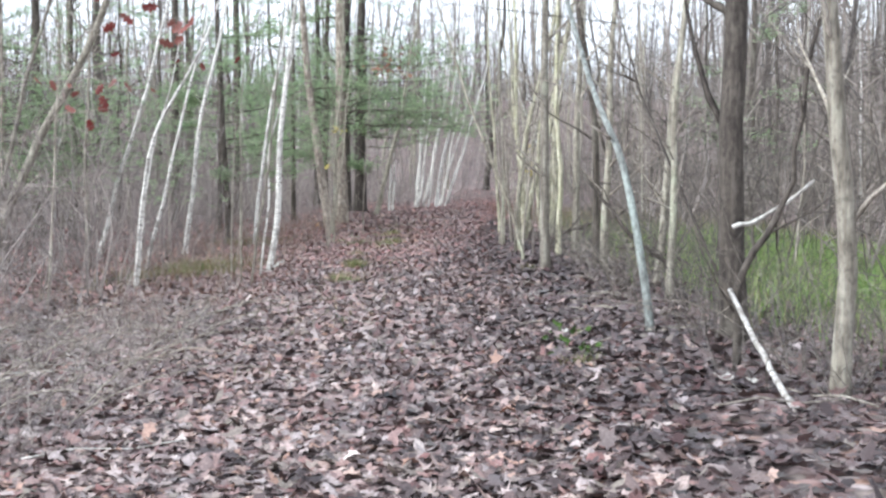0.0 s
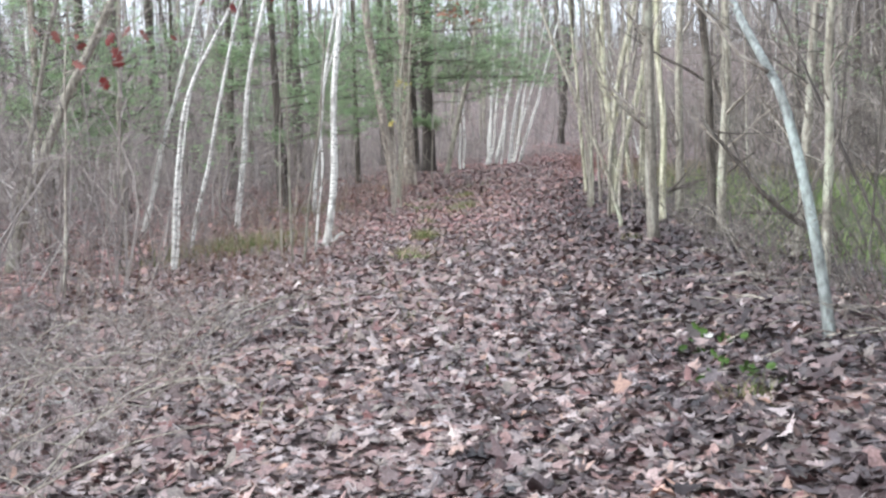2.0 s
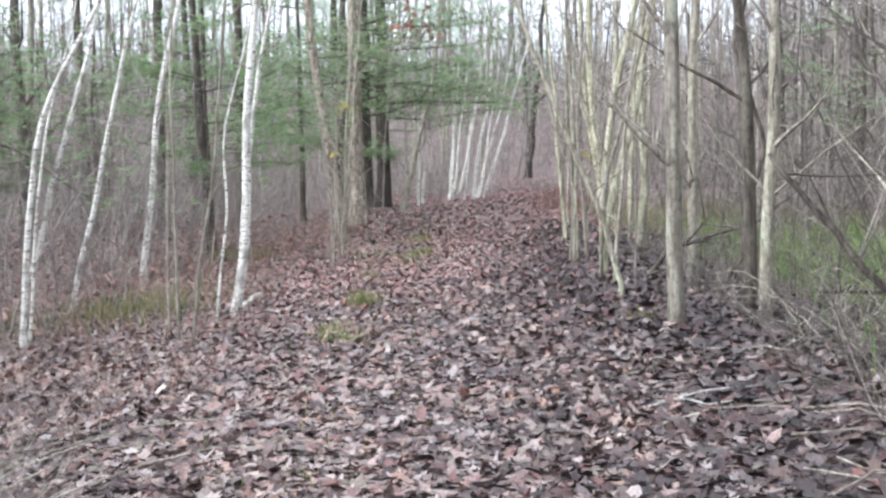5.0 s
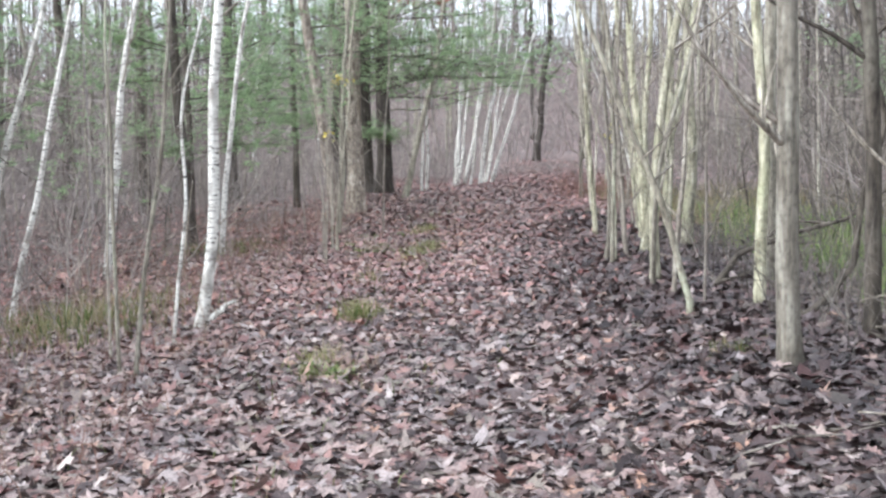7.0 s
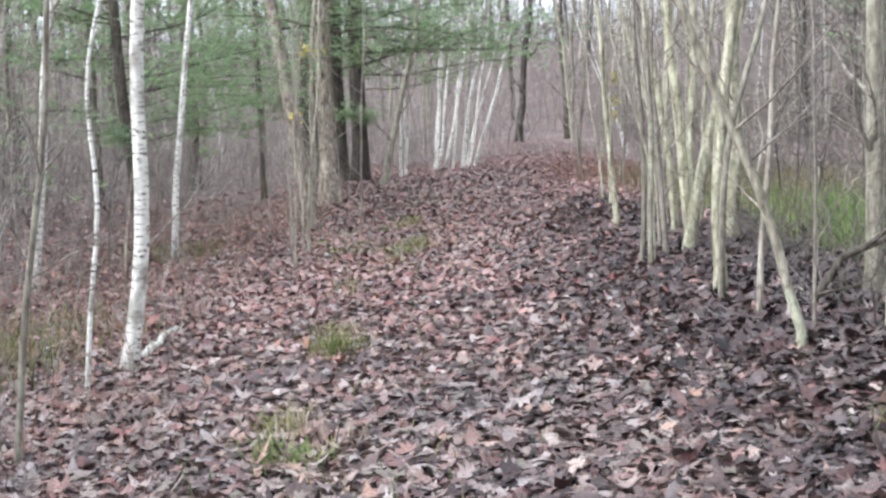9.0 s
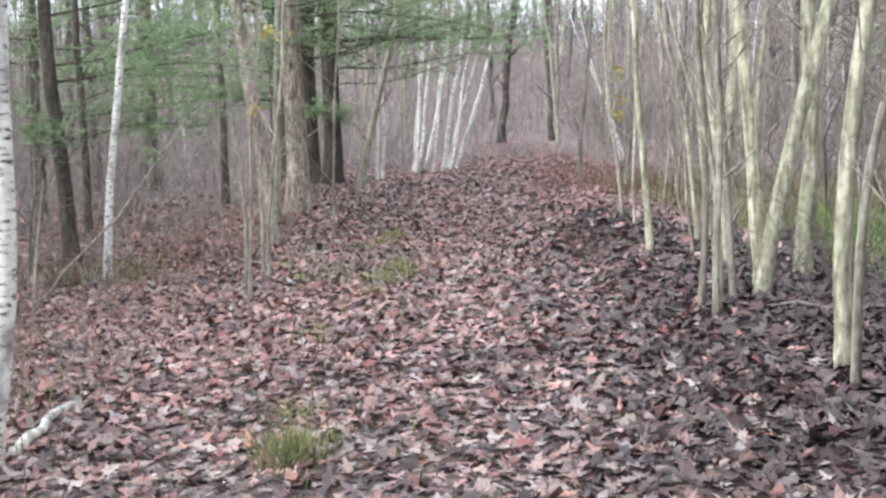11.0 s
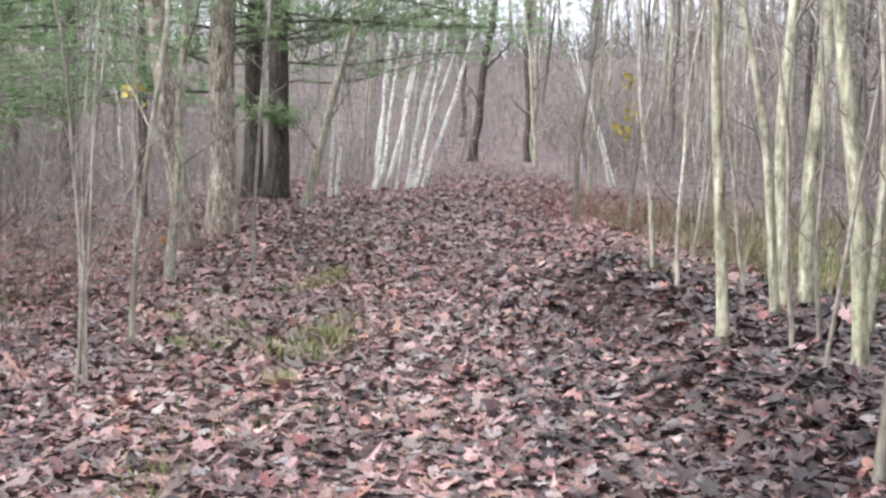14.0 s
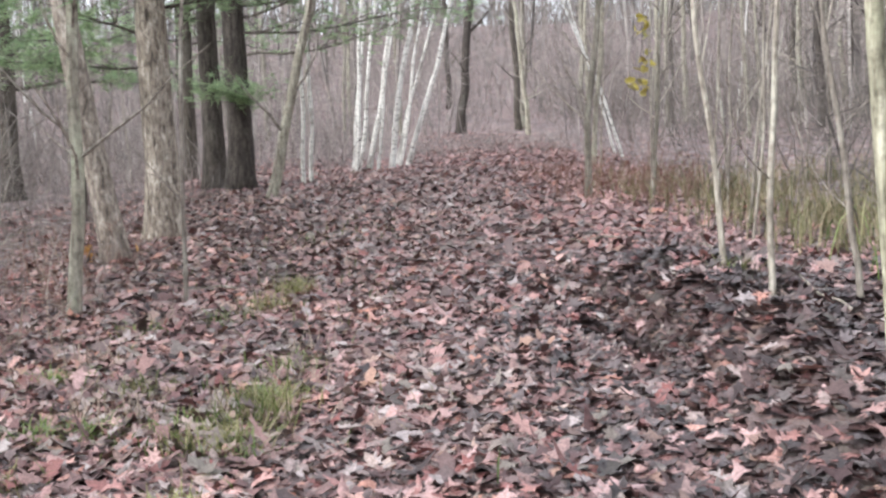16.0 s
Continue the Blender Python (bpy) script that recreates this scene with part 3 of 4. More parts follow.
wood(MOSSY, 2.61, 26.83, 0.059, line=[(-0.01, 1.0), (0.03, 1.91), (0.04, 2.37)])
wood(BIRCH, -4.22, 27.06, 0.047, line=[(0.09, 1.02), (0.23, 2.23), (0.39, 3.19), (0.5, 3.66)])
wood(SAPLING, 1.50, 27.19, 0.019, line=[(-0.08, 0.78), (-0.14, 1.39), (-0.18, 2.18)])


# ---- pines with green boughs further in ----
wood(PINE, -9.4, 25.5, 0.09, 0.0, 0.0, 2.0, limbs=10, low=3.2, boughs=[(2.75, -28, 4.0), (2.85, -25, 3.6), (2.0, -37, 1.9), (1.4, 5, 1.8), (1.7, -30, 2.0), (2.1, -5, 3.0), (2.3, 10, 3.4), (2.5, -12, 3.2), (2.4, 120, 2.0), (2.9, -40, 2.4), (3.1, 0, 3.0), (3.6, 20, 2.8)])
for px_, py_, pr_ in ((-4.6, 37.5, 0.08), (-6.2, 33.5, 0.07), (-11.5, 34.0, 0.16), (-7.5, 44.0, 0.18), (-5.2, 51.0, 0.17), (-13.5, 47.0, 0.2), (9.5, 36.0, 0.12), (-17.0, 30.0, 0.15)):
    back_pine = wood(DARK_PINE, px_, py_, pr_, 0.0, 0.0, 2.0, limbs=15, low=1.9)
for px_, py_, turn in ((-8.6, 38.5, 40), (-14.5, 39.0, 200), (-10.2, 49.0, 290), (-4.6, 47.5, 75)):
    copy_thing(back_pine, pose(px_, py_, float(land(px_, py_)), 0, 0, turn))


# ---- woods behind: copies of a few standing trees ----
pattern = [wood(GREY, -30 - 3 * k, -30, 0.05 + 0.018 * k, 0.02 * (k - 2), 0.03 * (k - 2), 2.0, limbs=10) for k in range(5)]
pattern += [wood(DARK, -50 - 3 * k, -30, 0.07 + 0.03 * k, 0.02, -0.02, 2.0, limbs=9) for k in range(3)]
pattern += [wood(BIRCH, -62 - 3 * k, -30, 0.05 + 0.01 * k, 0.08, 0.1, 2.0, limbs=8) for k in range(2)]
spots = []
tries = 0
while len(spots) < 190 and tries < 20000:
    tries += 1
    yy = rng.uniform(10, 80)
    xx = rng.uniform(-34, 34)
    if -0.16 * yy - 3.2 < xx < 2.2 + 0.1 * yy and yy < 52:
        continue
    if -4 < xx < 6 and yy < 62:
        continue
    if all((xx - a) ** 2 + (yy - b) ** 2 > 1.2 for a, b in spots):
        spots.append((xx, yy))
while len(spots) < 250:
    xx, yy = rng.uniform(-30, 30), rng.uniform(-34, 9)
    if abs(xx) > 4 + 0.1 * abs(yy) and all((xx - a) ** 2 + (yy - b_) ** 2 > 2 for a, b_ in spots):
        spots.append((xx, yy))
for xx, yy in spots:
    src = rng.choice(pattern + pattern[:8])
    copy_thing(src, pose(xx, yy, float(land(xx, yy)), 0, 0, rng.uniform(0, 360)))


def shrub(x, y, stems, height, material, label):
    """A bare shrub: several crooked stems from one root, each with its twigs."""
    t = thing("bare_shrub", x, y, label, "shrub", "shrubs beside the track")
    rs = random.Random(int(100 * x + 7 * y))
    for k in range(stems):
        g = Geo()
        a = 6.283 * k / stems + rs.uniform(-0.5, 0.5)
        o = rs.uniform(0.15, 0.6)
        grow(g, (0.06 * math.cos(a), 0.06 * math.sin(a), -0.05), (o * math.cos(a), o * math.sin(a), 1), height * rs.uniform(0.6, 1.1), rs.uniform(0.009, 0.018), rs, 7, 5, 0.3)
        part("stem", g, material, t)
    return t


kinds = [shrub(-70 - 2 * k, -40, 3 + k % 4, 2.0 + 0.5 * k, (DIM_BRUSH, BRUSH)[k % 2], "bare many-stemmed grey-brown shrub in the underwood") for k in range(6)]
for k in range(64):
    yy = rng.uniform(10, 40)
    xx = rng.uniform(2.9 + 0.03 * yy, 11) if k % 2 else rng.uniform(-13, -3.6 - 0.05 * yy)
    copy_thing(rng.choice(kinds), pose(xx, yy, float(land(xx, yy)), 0, 0, rng.uniform(0, 360)))


# ---- far woods, brush and litter: what nobody could count ----
def prisms(base, tip, r0, r1, bow):
    """Many three-sided stems at once: arrays of feet, tips and radii."""
    n = len(base)
    a = np.random.uniform(0, 6.283, n)
    rings = []
    for f, rr in ((0.0, r0), (0.5, 0.75 * r0 + 0.25 * r1), (1.0, r1)):
        c = base + (tip - base) * f + bow * (4 * f * (1 - f))
        for s in range(3):
            w = a + 2.0944 * s
            rings.append(c + np.stack([rr * np.cos(w), rr * np.sin(w), np.zeros(n)], -1))
    v = np.stack(rings, 1).reshape(-1, 3)
    quad = []
    for lv in range(2):
        for s in range(3):
            p, q = lv * 3 + s, lv * 3 + (s + 1) % 3
            quad.append((p, q, q + 3, p + 3))
    f = (np.arange(n)[:, None, None] * 9 + np.array(quad)[None]).reshape(-1, 4)
    return v, f.tolist()


def spikes(base, tip, r0):
    """Many three-sided tapering twigs at once."""
    n = len(base)
    a = np.random.uniform(0, 6.283, n)
    d = tip - base
    side = np.cross(d, np.array([0.31, 0.2, 0.93]))
    side /= np.linalg.norm(side, axis=1, keepdims=True) + 1e-9
    other = np.cross(d, side)
    other /= np.linalg.norm(other, axis=1, keepdims=True) + 1e-9
    rows = [base + (r0 * np.cos(a + 2.0944 * k))[:, None] * side + (r0 * np.sin(a + 2.0944 * k))[:, None] * other for k in range(3)]
    v = np.stack(rows + [tip], 1).reshape(-1, 3)
    f = (np.arange(n)[:, None, None] * 4 + np.array([(0, 1, 3), (1, 2, 3), (2, 0, 3)])[None]).reshape(-1, 3)
    return v, f.tolist()


class Pile:
    """Joins arrays of stems and twigs into one mesh."""

    def __init__(self):
        self.v, self.f, self.k = [], [], 0

    def add(self, vf):
        self.v.append(vf[0])
        self.f += (np.array(vf[1]) + self.k).tolist()
        self.k += len(vf[0])

    def done(self, name, material, label, category):
        return tagged(new(name, mesh_of(name, np.concatenate(self.v), self.f, material, False)), label, category, kind="stuff")


def off_track(n, y0, y1, x0, x1, hold):
    """Random feet off the track; hold is how far from its middle they begin."""
    x = np.random.uniform(x0, x1, 4 * n)
    y = np.random.uniform(y0, y1, 4 * n)
    keep = hold(x, y)
    x, y = x[keep][:n], y[keep][:n]
    return np.stack([x, y, land(x, y)], -1)


np.random.seed(5)


def brush(name, n, y0, y1, x0, x1, hold, h0, h1, r, material, label, category="brush", twigs=3, lean=0.18):
    """Bowed stems, each with twigs, and finer twigs on those."""
    feet = off_track(n, y0, y1, x0, x1, hold)
    n = len(feet)
    h = np.random.uniform(h0, h1, n) * np.random.uniform(0.5, 1, n)
    way = np.stack([np.random.normal(0, lean, n), np.random.normal(0, lean, n), np.ones(n)], -1)
    tip = feet + way * h[:, None]
    bow = np.random.normal(0, 0.09, (n, 3)) * h[:, None]
    pile = Pile()
    pile.add(prisms(feet - [0, 0, 0.05], tip, r * np.random.uniform(0.6, 1.4, n), np.full(n, r * 0.35), bow))
    for _ in range(2 * twigs):
        u = np.random.uniform(0.2, 0.95, n)
        b = feet + way * (h * u)[:, None] + bow * (4 * u * (1 - u))[:, None]
        d = 0.55 * way + np.random.normal(0, 0.8, (n, 3)) * [1, 1, 0.55]
        e = b + d * (h * np.random.uniform(0.12, 0.42, n))[:, None]
        pile.add(spikes(b, e, r * np.random.uniform(0.4, 0.75, n)))
        w = np.random.uniform(0.3, 0.8, n)
        b2 = b + (e - b) * w[:, None]
        e2 = b2 + (0.5 * d + np.random.normal(0, 0.6, (n, 3))) * (h * np.random.uniform(0.06, 0.2, n))[:, None]
        pile.add(spikes(b2, e2, np.full(n, r * 0.35)))
    return pile.done(name, material, label, category)


def far_trees(n, y0, y1, x0, x1, hold, h0, h1, r, label):
    """Distant bare trees: a leaning trunk, rising limbs, fine crown twigs."""
    feet = off_track(n, y0, y1, x0, x1, hold)
    n = len(feet)
    h = np.random.uniform(h0, h1, n)
    way = np.stack([np.random.normal(0, 0.07, n), np.random.normal(0, 0.07, n), np.ones(n)], -1)
    bow = np.random.normal(0, 0.025, (n, 3)) * h[:, None]
    rr = r * np.random.uniform(0.5, 1.6, n) * h / h1
    pile = Pile()
    pile.add(prisms(feet - [0, 0, 0.3], feet + way * h[:, None], rr, rr * 0.2, bow))
    for _ in range(13):
        u = np.random.uniform(0.25, 0.97, n)
        b = feet + way * (h * u)[:, None] + bow * (4 * u * (1 - u))[:, None]
        a = np.random.uniform(0, 6.283, n)
        d = np.stack([np.cos(a), np.sin(a), np.random.uniform(0.2, 1.2, n)], -1)
        e = b + d * (h * (1.12 - u) * np.random.uniform(0.15, 0.42, n))[:, None]
        pile.add(spikes(b, e, rr * (1.1 - u) * 0.5))
        for _ in range(5):
            w = np.random.uniform(0.2, 0.95, n)
            b2 = b + (e - b) * w[:, None]
            ln = np.linalg.norm(e - b, axis=1) * np.random.uniform(0.25, 0.6, n)
            e2 = b2 + (0.5 * d + np.random.normal(0, 0.6, (n, 3))) * ln[:, None]
            pile.add(spikes(b2, e2, 0.006 + 0.12 * rr))
    return pile.done("far_woods", HAZY_FAR_BARK, label, "woods")


far_trees(750, 56, 190, -110, 110, lambda x, y: (np.abs(x - 2 - 0.2 * (y - 47)) > 3) | (y > 75), 9, 19, 0.15, "distant bare grey-brown woods closing the view")
far_trees(170, 30, 85, 9, 40, lambda x, y: x > 6 + 0.12 * y, 8, 15, 0.1, "bare grey woods behind the bank")
far_trees(330, 5, 80, 24, 85, lambda x, y: x > 0, 8, 17, 0.13, "bare woods rising beyond the wet flat")
far_trees(330, 5, 80, -85, -24, lambda x, y: x < 0, 9, 18, 0.14, "bare woods far behind the birches")
far_trees(260, -95, 5, -85, 85, lambda x, y: (np.abs(x) > 30) | (y < -32), 8, 16, 0.13, "bare woods behind the start of the track")
brush("thicket", 1300, -30, 9, -30, 30, lambda x, y: np.abs(x) > 3.5 + 0.05 * np.abs(y), 0.5, 3.2, 0.008, BRUSH, "leafless brush behind the start of the track", lean=0.3)
brush("thicket", 3900, 12, 75, -32, -3.4, lambda x, y: x < -3.0 - 0.06 * y, 0.5, 3.0, 0.006, BRUSH, "tangled leafless brown brush under the trees", twigs=4, lean=0.35)
brush("thicket", 4600, 8, 75, 2.9, 34, lambda x, y: (x > 2.6 + 0.05 * y) & ~((x > 3.0) & (x < 8.5) & (y > 11) & (y < 28) & (np.sin(7 * x + 3 * y) > -0.75)), 0.5, 3.0, 0.006, DIM_BRUSH, "tangled leafless grey brush beyond the bank", twigs=4, lean=0.35)
brush("thicket", 170, 9, 34, 3.0, 11, lambda x, y: x > 2.6 + 0.04 * y, 2.0, 5.5, 0.013, DIM_BRUSH, "tall crooked bare shrubs beyond the bank", twigs=8, lean=0.3)
brush("thicket", 200, 14, 48, -16, -4, lambda x, y: x < -3.0 - 0.09 * y, 2.0, 5.5, 0.013, BRUSH, "tall crooked bare shrubs behind the birches", twigs=8, lean=0.25)
brush("thicket", 2600, 95, 200, -110, 110, lambda x, y: y > 0, 2.0, 7.0, 0.04, HAZY_FAR_BARK, "grey-brown thicket over the far hill", lean=0.3)
brush("thicket", 3200, 155, 185, -100, 100, lambda x, y: y > 0, 1.0, 10.0, 0.05, HAZY_FAR_BARK, "bare treetops along the far hill", lean=0.3)
brush("thicket", 1600, 5, 170, 88, 112, lambda x, y: x > 0, 1.0, 10.0, 0.05, HAZY_FAR_BARK, "bare treetops along the side hill", lean=0.3)
brush("thicket", 1500, 10, 95, 30, 115, lambda x, y: x > 0, 2.0, 7.0, 0.04, HAZY_FAR_BARK, "grey-brown thicket over the side hill", lean=0.3)
brush("thicket", 900, 44, 60, -12, 0.2, lambda x, y: x < 0.12 * (y - 45) - 0.8, 0.3, 1.6, 0.008, BRUSH, "low grey brush beside the bend", twigs=4, lean=0.35)
brush("thicket", 4200, 50, 110, -30, 40, lambda x, y: (np.abs(x - 2 - 0.2 * (y - 47)) > 1.6) | (y > 66), 0.5, 5.0, 0.018, BRUSH, "far brown thicket across the end of the track")


# ---- leaf litter ----
def litter(name, n, y0, y1, x0, x1, size, label, material=None):
    x = np.random.uniform(x0, x1, n) + np.random.normal(0, 0.35, n)
    y = np.random.uniform(y0, y1, n) + np.random.normal(0, 1.2, n)
    s = size * np.random.uniform(0.55, 1.25, n)
    yaw, tilt, dirn = np.random.uniform(0, 6.283, n), np.abs(np.random.normal(0, 0.24, n)), np.random.uniform(0, 6.283, n)
    o = np.array([OUTLINE + [(0.0, 0.0)], MAPLE + [(0.0, 0.0)]])[np.random.randint(0, 2, n)]
    o = o * np.random.uniform(0.75, 1.2, (n, 15, 1)) * np.random.uniform(0.8, 1.25, (n, 1, 2))
    curl = np.random.normal(0.15, 0.48, n)
    fold = np.random.normal(0.08, 0.26, n)
    lx, ly = o[..., 0] * s[:, None], o[..., 1] * s[:, None]
    lz = (curl[:, None] * o[..., 1] ** 2 + fold[:, None] * np.abs(o[..., 0])) * s[:, None]
    ca, sa = np.cos(yaw)[:, None], np.sin(yaw)[:, None]
    wx, wy = ca * lx - sa * ly, sa * lx + ca * ly
    wz = lz + np.tan(np.minimum(tilt, 1.1))[:, None] * (np.cos(dirn)[:, None] * wx + np.sin(dirn)[:, None] * wy)
    wz = wz - wz.min(1, keepdims=True) * 0.75
    base = land(x, y) + np.random.uniform(0.0, 0.035, n)
    v = np.stack([x[:, None] + wx, y[:, None] + wy, base[:, None] + wz], -1).reshape(-1, 3)
    tri = np.array([(i, (i + 1) % 14, 14) for i in range(14)])
    f = (np.arange(n)[:, None, None] * 15 + tri[None]).reshape(-1, 3).tolist()
    return tagged(new(name, mesh_of(name, v, f, material or LITTER, True)), label, "leaf litter", kind="stuff")


litter("leaf_litter", 44000, 3.5, 18, -5.2, 1.0, 0.092, "curled brown and tan leaves carpeting the track")
litter("leaf_litter", 16000, 3.5, 28, 0.0, 3.4, 0.1, "dark damp leaves along the low side of the bank", DAMP_SHADED_LITTER)
litter("leaf_litter", 7000, 14.5, 21.5, 0.5, 3.2, 0.1, "dark wet leaves in the dip by the bank", DAMP_SHADED_LITTER)
litter("leaf_litter", 2400, 21, 28, 0.8, 3.0, 0.1, "dark wet leaves below the edge of the track", DAMP_SHADED_LITTER)
litter("leaf_litter", 2000, 3.5, 28, 0.4, 3.4, 0.095, "tan leaves strewn over the bank")
litter("leaf_litter", 19000, 16, 28, -5.2, 0.8, 0.084, "curled brown leaves on the middle of the track")
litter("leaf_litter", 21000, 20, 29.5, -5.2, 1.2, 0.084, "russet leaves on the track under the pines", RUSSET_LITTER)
litter("leaf_litter", 13000, 25, 44, -3.2, 1.2, 0.1, "paler tan and rose leaves strewn on the track")
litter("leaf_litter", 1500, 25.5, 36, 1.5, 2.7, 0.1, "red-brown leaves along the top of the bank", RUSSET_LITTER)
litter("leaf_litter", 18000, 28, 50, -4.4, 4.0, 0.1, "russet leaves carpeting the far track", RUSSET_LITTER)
litter("leaf_litter", 3000, 18.5, 23, 0.4, 1.7, 0.09, "dark wet leaves where the track dips", DAMP_SHADED_LITTER)
# Shade along this side is carried by the darkened leaf tones.
litter("leaf_litter", 2600, 6.5, 13.5, 0.1, 1.4, 0.09, "damp leaves on the shaded side of the track, shade in their colour", DAMP_SHADED_LITTER)
# Darkened leaves stand in for the shade inside the hollow.
litter("leaf_litter", 1200, 25.6, 28.6, 0.75, 1.2, 0.09, "wet leaves in the hollow under the bank, shade in their black tone", DAMP_SHADED_LITTER)
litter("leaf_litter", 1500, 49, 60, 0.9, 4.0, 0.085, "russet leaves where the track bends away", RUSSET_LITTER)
litter("leaf_litter", 5000, -12, 4, -6.0, 5.0, 0.13, "brown leaves on the track behind")
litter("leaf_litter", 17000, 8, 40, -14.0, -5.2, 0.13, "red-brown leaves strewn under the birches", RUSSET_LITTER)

# ---- low growth ----
LUSH = leaf_stuff("wet_grass_blade", [(0.0, (0.12, 0.2, 0.06)), (0.6, (0.24, 0.36, 0.11)), (0.88, (0.34, 0.42, 0.17)), (1.0, (0.4, 0.36, 0.22))], 0.6, thin=0.35)

brush("bramble", 1000, 6.0, 13.5, -6.0, -1.8, lambda x, y: x < -1.95 - 0.12 * np.abs(y - 9.5), 0.15, 0.6, 0.0045, BRUSH, "grey dry bramble and grass stems beside the track", "brush", 3, 0.85)
brush("bramble", 480, 13, 32, -6.0, -2.2, lambda x, y: x < -2.3, 0.2, 0.8, 0.0035, STRAW, "sparse dry stems along the track's edge", "brush", 2, 0.4)
brush("bramble", 1000, 6.5, 24, 1.7, 4.0, lambda x, y: x > 1.75, 0.2, 1.1, 0.004, DIM_BRUSH, "dry stems on the low bank", "brush", 3, 0.45)
brush("red_brush", 230, 32.5, 37.5, 1.4, 3.6, lambda x, y: x > 1.5, 0.2, 0.75, 0.004, RED_STEM, "russet dry stems beside the far bend", "brush", 3, 0.4)
brush("bramble", 850, 19, 44, -8.5, -2.7, lambda x, y: x < -2.7 - 0.3 * np.sin(y), 0.15, 0.9, 0.004, BRUSH, "grey-mauve dry stems under the pines", "brush", 3, 0.35)
brush("red_brush", 260, 12.5, 19, -4.2, -1.9, lambda x, y: x < -2.0 - 0.2 * np.sin(2 * y), 0.1, 0.45, 0.003, RED_STEM, "low wine-red stems at the edge of the track", "brush", 3, 0.5)
brush("red_brush", 500, 20, 34, -6.5, -2.6, lambda x, y: x < -2.6, 0.15, 0.6, 0.004, RED_STEM, "low russet stems under the pines", "brush", 2, 0.4)

brush("bramble", 700, 45.5, 53, 0.2, 5.0, lambda x, y: x > 0.2 + 0.3 * np.sin(3 * y), 0.1, 0.55, 0.004, BRUSH, "low mauve stems where the track bends away", "brush", 3, 0.5)
brush("bramble", 110, 26.2, 28.6, 0.95, 1.9, lambda x, y: x > 0.9, 0.05, 0.22, 0.004, DIM_BRUSH, "dark twiggy growth over a hollow in the bank", "brush", 2, 0.7)


def meadow(name, n, x0, x1, y0, y1, h0, h1, label, material, clump=0.25):
    """Tall grass: many bent blades."""
    c = max(1, n // 14)
    cx, cy = np.random.uniform(x0, x1, c) + np.random.normal(0, 0.12 * (x1 - x0), c), np.random.uniform(y0, y1, c) + np.random.normal(0, 0.1 * (y1 - y0), c)
    cx = np.where((x0 > 2) & (cx < x0 - 0.5), x0 + 0.5, cx)
    k = np.random.randint(0, c, n)
    x, y = cx[k] + np.random.normal(0, clump, n), cy[k] + np.random.normal(0, clump, n)
    h = np.random.uniform(h0, h1, n)
    a = np.random.uniform(0, 6.283, n)
    out = np.random.uniform(0.2, 1.1, n) * h
    foot = np.stack([x, y, land(x, y) - 0.02], -1)
    side = np.stack([-np.sin(a), np.cos(a), 0 * a], -1) * (0.004 + 0.004 * h)[:, None]
    mid = foot + np.stack([0.35 * out * np.cos(a), 0.35 * out * np.sin(a), 0.7 * h], -1)
    tip = foot + np.stack([out * np.cos(a), out * np.sin(a), h], -1)
    v = np.stack([foot - side, foot + side, mid + 0.8 * side, mid - 0.8 * side, tip], 1).reshape(-1, 3)
    i = np.arange(n) * 5
    f = np.stack([i, i + 1, i + 2, i + 3], -1).tolist() + np.stack([i + 3, i + 2, i + 4], -1).tolist()
    return tagged(new(name, mesh_of(name, v, f, material, False)), label, "grass", kind="stuff")


meadow("wet_grass", 20000, 3.3, 8.5, 11, 27, 0.15, 0.5, "green and straw-coloured grass on the wet flat", LUSH)
meadow("wet_grass", 6000, 3.6, 10, 26, 38, 0.12, 0.5, "drab sedge on the wet flat", SEDGE)
meadow("wet_grass", 1800, 2.7, 4.5, 28, 36, 0.08, 0.4, "dry yellow-green grass behind the bank", SEDGE)
meadow("wet_grass", 1600, -5.2, -3.5, 18.6, 22.2, 0.08, 0.3, "mossy grass at the foot of the birches", GRASS)
meadow("wet_grass", 700, -4.8, -3.8, 26.6, 28.2, 0.08, 0.25, "short yellow-green grass under the pine", GRASS)
meadow("wet_grass", 900, -1.7, -0.7, 11, 34, 0.05, 0.16, "thin grass along the crown of the track", GRASS, 0.35)


def tuft(x, y, n, h, material, name="grass_tuft", label="small tuft of green grass among fallen leaves"):
    t = thing(name, x, y, label, "grass", "grass tufts on the track")
    rs = random.Random(int(100 * y))
    g = Geo()
    for _ in range(n):
        a, o = rs.uniform(0, 6.283), rs.uniform(0.02, 0.22)
        p = Vector((rs.gauss(0, 0.08), rs.gauss(0, 0.08), -0.01))
        g.blade(p, p + Vector((o * math.cos(a), o * math.sin(a), h * rs.uniform(0.5, 1.1))), 0.0035, (-math.sin(a), math.cos(a), 0))
    tagged(part("clump", g, material, t, smooth=False), kind="stuff")
    return t


for tx, ty, tn, th in ((-1.36, 19.3, 120, 0.2), (-1.42, 16.7, 60, 0.12), (-1.0, 25.9, 110, 0.2), (-1.31, 25.5, 70, 0.15), (1.06, 8.5, 80, 0.12), (-1.5, 22.4, 60, 0.14), (-0.9, 23.9, 50, 0.12), (-1.9, 25.1, 50, 0.1), (1.45, 27.0, 60, 0.14), (1.3, 16.2, 70, 0.12)):
    tuft(tx, ty, tn, th, GRASS)
